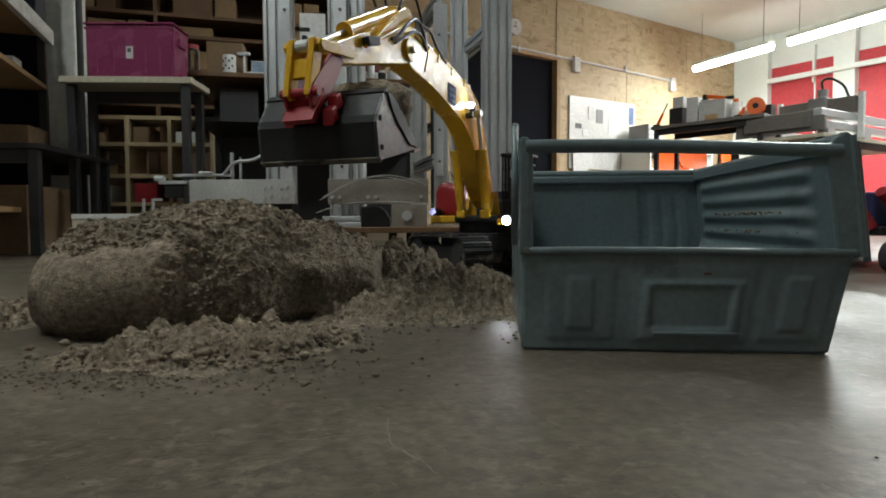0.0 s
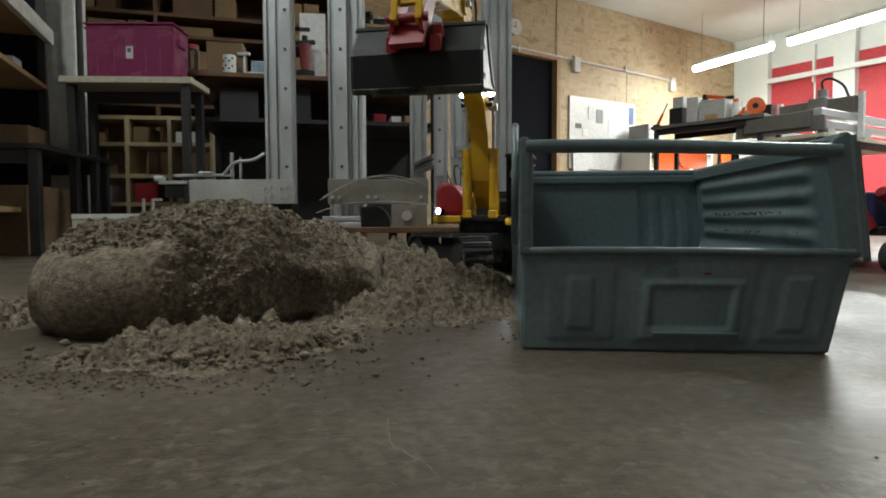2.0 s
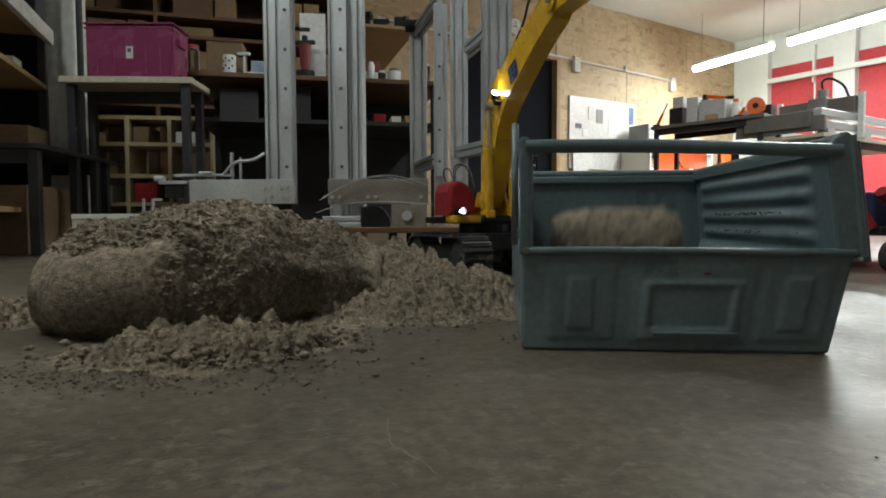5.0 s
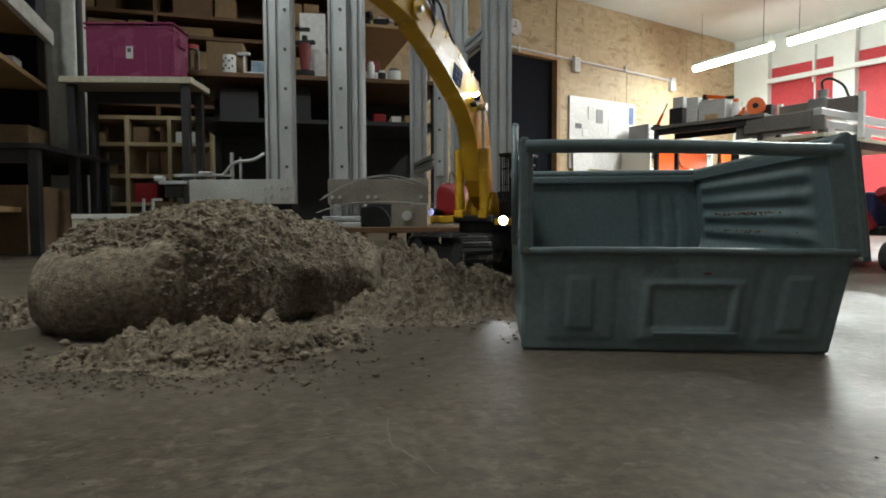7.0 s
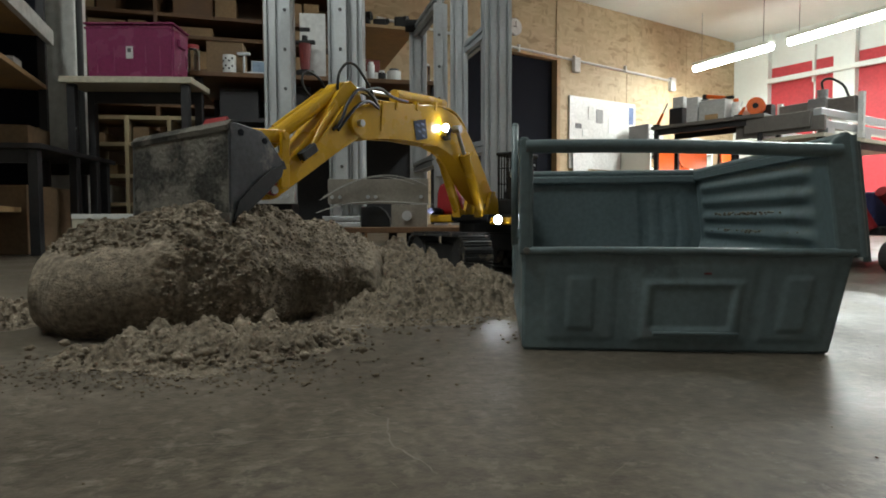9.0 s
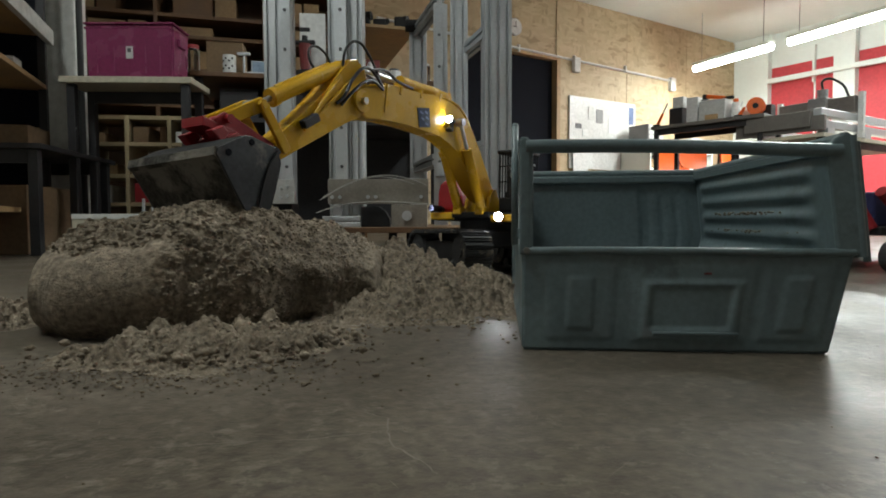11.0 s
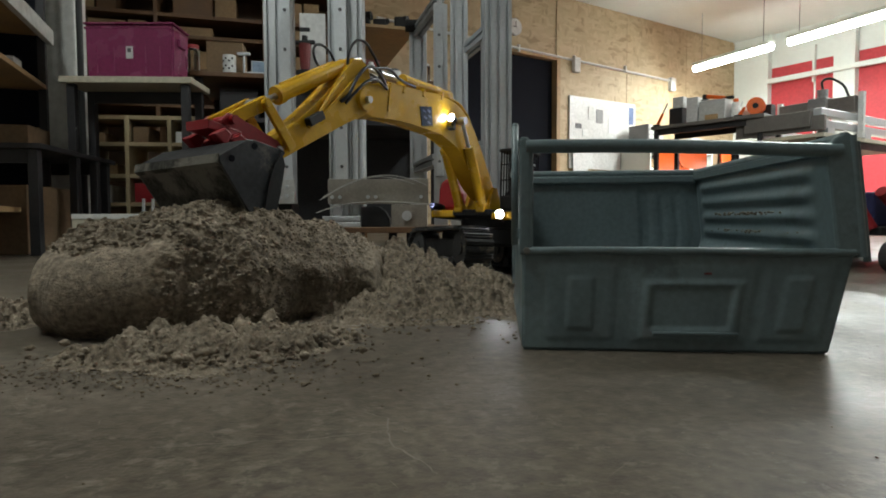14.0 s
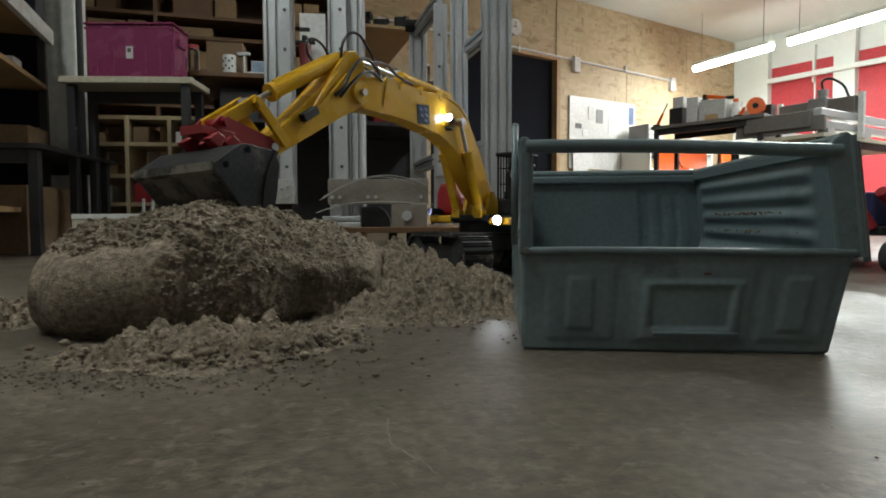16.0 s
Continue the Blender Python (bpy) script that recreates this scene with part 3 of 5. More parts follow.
    # boom
    o = [(-.03, -.04), (.05, -.045), (.13, -.02), (.20, .015), (.255, .048), (.30, .077), (.36, .096), (.43, .101), (.50, .092), (.60, .069), (.72, .04), (.83, .012), (.95, -.045), (1.02, -.045), (1.04, 0), (1.02, .05), (.95, .098), (.84, .147), (.7, .196), (.58, .24), (.50, .266), (.44, .278), (.38, .277), (.32, .262), (.25, .23), (.17, .178), (.10, .125), (.03, .072), (-.03, .035)]
    boom = p["boom"] = part("boom", prism([(a * LB, b * LB) for a, b in o], -0.020, 0.020, 0.003), M_YELLOW, ex)
    for y in (-0.0215, 0.0215):
        part("pivot_boss", rod((LB, y - 0.003, 0), (LB, y + 0.003, 0), 0.019, seg=24), M_YELLOW, boom)
    part("pivot_pin", rod((LB, -0.032, 0), (LB, 0.032, 0), 0.006), M_CHROME, boom, "bright steel pivot pin")
    part("pivot_pin", rod((LIFT_PIN[0], -0.038, LIFT_PIN[1]), (LIFT_PIN[0], 0.038, LIFT_PIN[1]), 0.005), M_BLACK, boom)
    for s in (-1, 1):
        part("decal", prism([(0.267, 0.046), (0.301, 0.030), (0.318, 0.063), (0.282, 0.080)], s * 0.0204 - 0.0006, s * 0.0204 + 0.0006), M_DECAL, boom, "dark blue square decal with pale marks")
        for x, z in ((0.281, 0.046), (0.283, 0.058), (0.296, 0.050), (0.289, 0.067), (0.303, 0.060)):
            part("decal_mark", box(x - 0.005, x + 0.005, s * 0.0212 - 0.0003, s * 0.0212 + 0.0003, z - 0.002, z + 0.002), M_BLUEP, boom)
        work_light(boom, 0.223, s * 0.0300, 0.084, M_LAMPW, 0.0075)
        bracket = box(0.206, 0.216, min(s * 0.020, s * 0.034), max(s * 0.020, s * 0.034), 0.064, 0.070)
        part("light_bracket", bracket, M_BLACK, boom)
        tube("pipe", [(0.05, s * 0.017, 0.045), (0.11, s * 0.017, 0.100), (0.16, s * 0.017, 0.131), (0.21, s * 0.017, 0.132), (0.31, s * 0.017, 0.096), (0.41, s * 0.017, 0.062)], 0.0025, M_YELLOW, boom, "", 8)
        tube("pipe", [(0.06, s * 0.010, 0.055), (0.11, s * 0.010, 0.103), (0.16, s * 0.010, 0.134), (0.21, s * 0.010, 0.134), (0.31, s * 0.010, 0.098), (0.41, s * 0.010, 0.064)], 0.0025, M_YELLOW, boom, "", 8)
        part("rib", prism([(0.402, 0.010), (0.406, 0.010), (0.414, 0.058), (0.410, 0.058)], s * 0.0204 - 0.0012, s * 0.0204 + 0.0012), M_YELLOW, boom)
    for i, x in enumerate((0.25, 0.31, 0.37)):
        z = 0.122 - (x - 0.25) * 0.40
        part("pipe_clamp", box(x, x + 0.006, -0.0215, 0.0215, z - 0.012, z + 0.005, 0.001), M_YELLOW, boom)
    for y in (-0.016, 0.018):
        tube("hose", [(0.34, y, 0.092), (0.39, y * 1.2, 0.080), (0.43, y * 1.4, 0.078), (0.465, y * 1.4, 0.06)], 0.0026, M_HOSE, boom, "black hydraulic hose", 8)
    # stick
    o = [(-.17, .2), (-.13, .02), (-.03, -.09), (.06, -.105), (.25, -.085), (.98, -.07), (1.04, -.05), (1.06, 0), (1.04, .05), (.98, .075), (.6, .13), (.3, .19), (.1, .27), (-.04, .32), (-.12, .30)]
    stick = p["stick"] = part("stick", prism([(a * LS, b * LS) for a, b in o], -0.019, 0.019, 0.003), M_YELLOW, ex)
    part("pivot_pin", rod((LS, -0.026, 0), (LS, 0.026, 0), 0.006), M_CHROME, stick, "bright steel pivot pin")
    part("pivot_pin", rod((LS - 0.02, -0.026, 0), (LS - 0.02, 0.026, 0), 0.0055), M_CHROME, stick, "bright steel pivot pin")
    for s in (-1, 1):
        part("valve", box(0.115, 0.15, min(s * 0.019, s * 0.031), max(s * 0.019, s * 0.031), 0.008, 0.022, 0.002), M_BLACK, stick, "black valve block with brass ends")
        tube("pipe", [(0.03, s * 0.017, 0.05), (0.08, s * 0.023, 0.036), (0.12, s * 0.024, 0.018)], 0.003, M_YELLOW, stick)
        tube("pipe", [(0.02, s * 0.022, 0.038), (0.08, s * 0.024, 0.024), (0.15, s * 0.024, 0.008)], 0.0025, M_YELLOW, stick)
        if s > 0:
            tube("hose", [(0.06, 0.021, 0.018), (0.045, 0.024, 0.021), (0.005, 0.026, 0.042), (-0.034, 0.026, 0.047), (-0.055, 0.024, 0.026), (-0.066, 0.020, 0.002)], 0.0028, M_HOSE, stick, "black hydraulic hose", 8)
            tube("hose", [(0.05, 0.021, 0.012), (0.021, 0.026, 0.022), (-0.012, 0.028, 0.028), (-0.040, 0.026, 0.022), (-0.066, 0.020, -0.002)], 0.0026, M_HOSE, stick, "black hydraulic hose", 8)
            tube("hose", [(0.010, 0.012, 0.050), (0.004, 0.014, 0.070), (-0.018, 0.016, 0.090), (-0.044, 0.018, 0.089), (-0.058, 0.020, 0.060), (-0.066, 0.020, 0.010)], 0.0024, M_HOSE, stick, "looped black hydraulic hose", 8)
        else:
            tube("hose", [(0.052, -0.004, 0.070), (0.054, -0.008, 0.092), (0.040, -0.010, 0.108), (0.020, -0.008, 0.098), (0.014, -0.004, 0.060)], 0.0022, M_HOSE, stick, "looped black hydraulic hose", 8)
    # links at the stick's end
    bm = bmesh.new()
    for y in (-0.026, 0.026):
        add_prism(bm, [(-0.008, -0.005), (-0.005, -0.008), (ROCKER + 0.004, -0.007), (ROCKER + 0.008, 0), (ROCKER + 0.004, 0.007), (-0.005, 0.008), (-0.008, 0.005)], y - 0.0035, y + 0.0035, 0.001)
    p["rocker"] = part("rocker", bm, M_YELLOW, ex)
    bm = bmesh.new()
    for y in (-0.017, 0.017):
        add_prism(bm, [(-0.010, -0.005), (-0.006, -0.010), (LINK + 0.006, -0.009), (LINK + 0.010, 0), (LINK + 0.006, 0.009), (-0.006, 0.010), (-0.010, 0.005)], y - 0.005, y + 0.005, 0.0015)
    add_box(bm, 0.018, 0.044, -0.016, 0.016, -0.004, 0.004, 0.001)
    add_rod(bm, (0, -0.031, 0), (0, 0.031, 0), 0.005)
    p["link"] = part("link", bm, M_YELLOW, ex)
    p["bucket_cylinder"], p["bucket_rod"] = barrel("bucket_cylinder", ex, 0.165, 0.0125, 0.12, 0.0045, "bucket_rod")
    p["stick_cylinder"], p["stick_rod"] = barrel("stick_cylinder", ex, 0.155, 0.011, 0.12, 0.0045, "stick_rod")
    for side in ("left", "right"):
        p["lift_cylinder_" + side], p["lift_rod_" + side] = barrel("lift_cylinder", ex, 0.140, 0.0105, 0.09, 0.004, "lift_rod")
    # quick coupler, red, with hooks on the bucket's top plate
    bm = bmesh.new()
    for y in (-0.020, 0.020):
        add_prism(bm, [(-0.008, 0.004), (-0.003, 0.009), (0.012, 0.006), (0.072, -0.038), (0.082, -0.048), (0.080, -0.066), (0.060, -0.068), (0.030, -0.050), (-0.006, -0.012)], y - 0.003, y + 0.003, 0.001)
    add_prism(bm, [(0.044, -0.050), (0.052, -0.044), (0.090, -0.082), (0.080, -0.088)], -0.024, 0.024, 0.001)
    add_rod(bm, (EAR[0], -0.03, EAR[1]), (EAR[0], 0.03, EAR[1]), 0.006)
    p["coupler"] = part("coupler", bm, M_RED, ex, "red tilting quick coupler")
    # bucket: a folded shell with side plates
    A, D = (0.022, -0.054), (-0.066, -0.142)
    B1, B2, C1, C2 = (0.052, -0.083), (0.0575, -0.092), (0.0610, -0.137), (0.056, -0.1425)
    line = [A, B1, B2, C1, C2, D]
    W = 0.090
    ctr = Vector((0.005, -0.105))

    def folded(points):
        inner = [tuple(Vector(q) + (ctr - Vector(q)).normalized() * 0.0035) for q in points]
        return prism(points + inner[::-1], -W, W)

    floor_bm = folded([C1, C2, D])
    shell = p["bucket"] = part("bucket", folded([A, B1, B2, C1]), M_BLACK, ex, "black steel grading bucket with dried mud")
    part("bucket_floor", floor_bm, M_DIRTY, shell, "muddy worn steel bucket floor")
    for s in (-1, 1):
        part("side_plate", prism(line + [(-0.050, -0.122), (-0.022, -0.088), (0.004, -0.060)], min(s * W, s * (W + 0.004)), max(s * W, s * (W + 0.004)), 0.0008), M_PLATE, shell, "scuffed dark steel side plate")
        arc = [(0.020, -0.056), (0.012, -0.078), (-0.004, -0.100), (-0.034, -0.132), (-0.060, -0.140), (-0.048, -0.121), (-0.021, -0.088), (0.004, -0.061)]
        part("side_cutter", prism(arc, min(s * (W + 0.004), s * (W + 0.0065)), max(s * (W + 0.004), s * (W + 0.0065)), 0.0006), M_BLACK, shell)
        for bx, bz in ((0.046, -0.088), (0.050, -0.126)):
            part("bolt", rod((bx, s * (W + 0.003), bz), (bx, s * (W + 0.0047), bz), 0.0042, seg=12), M_DARK, shell)
    part("cutting_edge", prism([(-0.072, -0.1425), (-0.048, -0.1425), (-0.048, -0.1460), (-0.072, -0.1440)], -W - 0.006, W + 0.006), M_BARE, shell, "scraped bare steel cutting edge")
    part("top_rail", prism([(0.016, -0.050), (0.026, -0.055), (0.024, -0.060), (0.014, -0.055)], -W - 0.004, W + 0.004), M_BLACK, shell)
    part("wear_strip", prism([(0.0625, -0.1370), (0.056, -0.1435), (0.050, -0.1440), (0.056, -0.1455), (0.0640, -0.1385)], -W - 0.003, W + 0.003), M_DIRTY, shell, "muddy wear strip")
    for y in (-0.03, 0.03):
        for x, z in ((0.046, -0.066), (0.062, -0.082)):
            bm = bmesh.new()
            add_prism(bm, [(x - 0.012, z - 0.004), (x - 0.004, z + 0.014), (x + 0.008, z + 0.010), (x + 0.010, z - 0.010)], y - 0.008, y + 0.008, 0.002)
            part("hook", bm, M_RED, shell, "red coupler hook")
    for o in (shell, *shell.children):
        o.data.transform(Matrix.Translation((0, 0.002, 0)))
    return ex, p


EXCAVATOR, MOVING = build_excavator()


# ---- steel bin ----
def swell(v, a, b, soft):
    """1 between a and b, falling smoothly to 0 over soft on both sides."""
    def step(k):
        k = min(max(k, 0.0), 1.0)
        return k * k * (3 - 2 * k)
    return step((v - a) / soft + 0.5) * step((b - v) / soft + 0.5)


def pressed_sheet(place, relief, u1, v1, nu, nv, k):
    """A pressed steel sheet: place(u, v, h) gives a point lifted by h, relief(u, v) the pressing, k the thickness."""
    bm = bmesh.new()
    layers = []
    for back in (0.0, k):
        layers.append([[bm.verts.new(place(u1 * i / nu, v1 * j / nv, relief(u1 * i / nu, v1 * j / nv) - back)) for j in range(nv + 1)] for i in range(nu + 1)])
    for g in layers:
        for i in range(nu):
            for j in range(nv):
                bm.faces.new((g[i][j], g[i + 1][j], g[i + 1][j + 1], g[i][j + 1]))
    a, b = layers
    for i in range(nu):
        for j in (0, nv):
            bm.faces.new((a[i][j], a[i + 1][j], b[i + 1][j], b[i][j]))
    for j in range(nv):
        for i in (0, nu):
            bm.faces.new((a[i][j], a[i][j + 1], b[i][j + 1], b[i][j]))
    return bm


def build_bin():
    e = empty("storage_bin", Matrix.Translation((0.0768, 0.589, 0)) @ Matrix.Rotation(-0.0905, 4, "Z"))
    thing(e, "dark green pressed steel stacking bin standing on the floor", "storage bin")
    W, D, H, L, k = 0.300, 0.43, 0.200, 0.0965, 0.003

    def east(z):
        """The east side leans out below the front lip and in above it."""
        return W - 0.016 + 0.022 * z / L if z < L else W + 0.006 - 0.011 * (z - L) / (H - L)

    def front_relief(x, z):
        h = 0.0011 * swell(x, 0.024, 0.088, 0.007) * swell(z, 0.010, 0.083, 0.007)
        h += 0.0016 * swell(x, 0.043, 0.068, 0.006) * swell(z, 0.020, 0.070, 0.006)
        h += 0.0011 * swell(x, 0.107, 0.218, 0.007) * swell(z, 0.008, 0.083, 0.007)
        h += 0.0021 * swell(x, 0.115, 0.208, 0.006) * swell(z, 0.010, 0.066, 0.006)
        h -= 0.0026 * swell(x, 0.1235, 0.1995, 0.005) * swell(z, 0.021, 0.061, 0.005)
        h += 0.0011 * swell(x, 0.228, 0.289, 0.007) * swell(z, 0.010, 0.083, 0.007)
        h += 0.0016 * swell(x, 0.246, 0.270, 0.006) * swell(z, 0.020, 0.070, 0.006)
        h += 0.0006 * noise.noise(Vector((x * 22, z * 22, 0)))
        return h

    front = part("front_wall", pressed_sheet(lambda u, v, h: (0.001 + u * (east(v) - 0.002) / W, 0.003 - h - 0.003, v + 0.002), front_relief, W, L - 0.002, 150, 56, k), M_BIN, e, smooth=True)
    tube("lip", [(0.004, 0.0, L), (0.05, 0.0, L + 0.0006), (0.15, -0.0005, L), (0.25, 0.0, L - 0.0012), (W + 0.004, 0.0, L - 0.001)], 0.0040, M_BIN, front, "", 6)
    part("holder_rim", box(0.122, 0.201, -0.0066, -0.0035, 0.0175, 0.0205, 0.001), M_BIN, front)

    def back_relief(x, z):
        h = 0.0022 * swell(x, 0.022, 0.205, 0.008) * swell(z, 0.02, 0.172, 0.008)
        h += 0.0016 * swell(x, 0.222, 0.282, 0.007) * swell(z, 0.02, 0.172, 0.007)
        h -= 0.0012 * swell(x, 0.236, 0.244, 0.004) * swell(z, 0.03, 0.162, 0.006)
        h -= 0.0012 * swell(x, 0.258, 0.266, 0.004) * swell(z, 0.03, 0.162, 0.006)
        return h

    back = part("back_wall", pressed_sheet(lambda u, v, h: (u * east(v) / W, D - k - h, v + 0.003), back_relief, W, H - 0.004, 110, 60, k), M_BIN, e, smooth=True)
    part("rim", rod((0, D - 0.004, H), (W - 0.004, D - 0.004, H), 0.006), M_BIN, back)
    part("rim_flange", box(0.004, W - 0.008, D - 0.012, D - 0.004, H - 0.016, H - 0.003, 0.003), M_BIN, back)

    def side_relief(y, z):
        h = 0.0
        for zr in (0.104, 0.126, 0.148, 0.170):
            h += 0.0050 * math.exp(-((z - zr) / 0.0066) ** 2) * swell(y, 0.062, D - 0.035, 0.030)
        h += 0.0040 * swell(y, 0.018, D - 0.016, 0.012) * swell(z, 0.012, 0.084, 0.010)
        return h

    for sgn in (1, -1):
        if sgn > 0:
            sheet = pressed_sheet(lambda u, v, h: (k + h, 0.004 + u, v + 0.003), side_relief, D - 0.008, H - 0.004, 70, 90, k)
        else:
            sheet = pressed_sheet(lambda u, v, h: (east(v + 0.003) - k - h, 0.004 + u, v + 0.003), side_relief, D - 0.008, H - 0.004, 70, 90, k)
        side = part("side_wall", sheet, M_BIN, e, smooth=True)
        x = 0.0015 if sgn > 0 else W - 0.0065
        part("rim", rod((x, 0.0, H), (x, D - 0.004, H), 0.006), M_BIN, side)
        part("rim_flange", prism([(x, H), (x + sgn * 0.007, H - 0.003), (x + sgn * 0.006, H - 0.011), (x, H - 0.012)], 0.016, D - 0.012, 0.001), M_BIN, side)
    part("base", box(0.002, W - 0.018, 0.004, D - 0.004, 0.0, 0.004), M_BIN, e)
    tube("crossbar", [(0.003, 0.001, H - 0.003), (0.03, 0.001, H - 0.003), (W / 2, 0.001, H - 0.005), (W - 0.03, 0.001, H - 0.010), (W - 0.010, 0.001, H - 0.0105)], 0.0066, M_BIN, e, "", 6)
    # corner posts: folded plates with rolled edges
    for name, pts in (("post", [(-0.003, L - 0.003), (0.008, L - 0.003), (0.008, H + 0.002), (0.004, H + 0.006), (-0.001, H + 0.006), (-0.003, H + 0.002)]),
                      ("post", [(W - 0.010, L - 0.003), (W + 0.010, L - 0.003), (W - 0.002, H + 0.002), (W - 0.006, H + 0.006), (W - 0.016, H + 0.001), (W - 0.021, H - 0.006)])):
        part(name, prism(pts, -0.002, 0.006, 0.0018), M_BIN, e)
    part("rolled_edge", rod((0.008, 0.0005, L), (0.008, 0.0005, H - 0.004), 0.0022), M_BIN, e)
    part("rolled_edge", rod((W - 0.009, 0.0005, L), (W - 0.0205, 0.0005, H - 0.010), 0.0026), M_BIN, e)
    part("rolled_edge", rod((W + 0.012, 0.001, L - 0.005), (W - 0.001, 0.001, H + 0.003), 0.0042), M_BIN, e)
    part("rolled_edge", rod((W + 0.019, 0.006, L - 0.010), (W + 0.006, 0.006, H - 0.002), 0.0032), M_BIN, e)
    rodm = rod((-0.0072, 0.004, L + 0.006), (-0.0072, 0.004, H + 0.017), 0.0034)
    bmesh.ops.create_uvsphere(rodm, u_segments=12, v_segments=8, radius=0.0034, matrix=Matrix.Translation((-0.0072, 0.004, H + 0.017)))
    part("stacking_rod", rodm, M_BIN, e, smooth=True)
    part("stacking_clip", box(-0.009, 0.004, 0.001, 0.006, L + 0.012, L + 0.022, 0.001), M_BIN, e)
    part("rivet", rod((0.004, -0.002, L + 0.001), (0.004, -0.0075, L + 0.001), 0.0032, seg=10), M_BARE, e)
    tube("wire_hook", [(0.010, 0.30, H + 0.002), (0.014, 0.30, H + 0.018), (0.024, 0.30, H + 0.020), (0.022, 0.30, H + 0.010), (0.030, 0.30, H + 0.004)], 0.0012, M_ALU, e, "thin bent wire")
    part("paint_scrape", box(0.170, 0.177, -0.0016, -0.0006, 0.0745, 0.0765, 0.0003), M_DKRED, front, "faded red paint scrape")


build_bin()


# ---- sand ----
def lerp_table(tab, x):
    if x <= tab[0][0]:
        return tab[0][1]
    for (x0, y0), (x1, y1) in zip(tab, tab[1:]):
        if x <= x1:
            k = (x - x0) / (x1 - x0)
            k = k * k * (3 - 2 * k)
            return y0 + (y1 - y0) * k
    return tab[-1][1]


CREST = [(-0.497, 0.0), (-0.488, 0.06), (-0.474, 0.10), (-0.45, 0.129), (-0.40, 0.131), (-0.34, 0.142), (-0.29, 0.155), (-0.23, 0.149), (-0.18, 0.128), (-0.135, 0.113), (-0.10, 0.092), (-0.085, 0.05), (-0.075, 0.0)]
FRONT = [(-0.50, 0.77), (-0.485, 0.715), (-0.45, 0.665), (-0.40, 0.632), (-0.30, 0.632), (-0.23, 0.668), (-0.17, 0.74), (-0.10, 0.83), (-0.07, 0.87)]
SECTION = [(0.030, 0.0), (0.008, 0.13), (0.0, 0.30), (0.003, 0.48), (0.020, 0.66), (0.052, 0.82), (0.090, 0.94), (0.125, 1.0), (0.165, 0.93), (0.21, 0.75), (0.27, 0.60), (0.33, 0.42), (0.40, 0.0)]


def crumble(co, amp):
    n1 = noise.fractal(co * 24, 0.9, 2.0, 4)
    cell = noise.voronoi(co * 75)[0]
    n2 = 0.5 - cell[0] * 1.1
    n3 = 0.5 - noise.voronoi(co * 190)[0][0] * 1.1
    return amp * (0.9 * n1 + 0.8 * n2 + 0.35 * n3)


ROUGH = []


def build_pile():
    nx, ns = 380, 230
    bm = bmesh.new()
    grid = []
    for i in range(nx + 1):
        x = -0.497 + 0.421 * i / nx
        h, yf = lerp_table(CREST, x), lerp_table(FRONT, x)
        col = []
        for j in range(ns + 1):
            s = j / ns * (len(SECTION) - 1)
            k = min(int(s), len(SECTION) - 2)
            f = s - k
            p0, p1, p2, p3 = SECTION[max(k - 1, 0)], SECTION[k], SECTION[k + 1], SECTION[min(k + 2, len(SECTION) - 1)]
            dy, dz = [0.5 * (2 * b + (c - a) * f + (2 * a - 5 * b + 4 * c - d) * f * f + (3 * b - a - 3 * c + d) * f ** 3) for a, b, c, d in zip(p0, p1, p2, p3)]
            squash = 0.55 + 0.45 * min(h / 0.13, 1)
            co = Vector((x, yf + dy * squash, max(dz, 0) * h))
            # the smooth moulded flank in the west, crumbling elsewhere
            edge = -0.300 + 0.05 * (dz - 0.5) + 0.012 * noise.noise(co * 30)
            face = 1 / (1 + math.exp(min((dy - 0.085) / 0.010, 50)))
            smooth = 1 / (1 + math.exp((x - edge) / 0.006)) * face * (1 / (1 + math.exp((dz - 0.70 - 0.06 * noise.noise(co * 40)) / 0.02)))
            amp = 0.0095 * (1 - smooth) + 0.0006 * smooth
            amp *= 1 - 0.45 * min(max((x + 0.23) / 0.05, 0), 1) * face
            d = crumble(co, amp)
            low = 0.010 * noise.noise(co * 9) * (1 - 0.7 * smooth)
            out = Vector((0, -face - 0.001, 0.15 + 0.6 * min(max((dz - 0.3) / 0.4, 0), 1)))
            co += out.normalized() * (d + low + 0.004 * smooth)
            if x > -0.28:
                co.y += face * 0.02 * max(0, noise.noise(Vector((x * 14, dz * 2, 4)))) + face * 0.03 * math.exp(-((x + 0.165) / 0.05) ** 2 - ((dz - 0.25) / 0.3) ** 2)
            co.z = max(co.z, 0.0) if 0 < j < ns else 0.0
            col.append(bm.verts.new(co))
            if smooth < 0.3 and 0.03 < dz and dy < 0.2 and -0.50 < x < -0.11:
                ROUGH.append(co.copy())
        grid.append(col)
    for i in range(nx):
        for j in range(ns):
            bm.faces.new((grid[i][j], grid[i + 1][j], grid[i + 1][j + 1], grid[i][j + 1]))
    return thing(part("sand_heap", bm, M_SAND, smooth=True), "heap of damp grey-brown sand with one smooth moulded flank", "sand", kind="stuff")


LOOSE = []


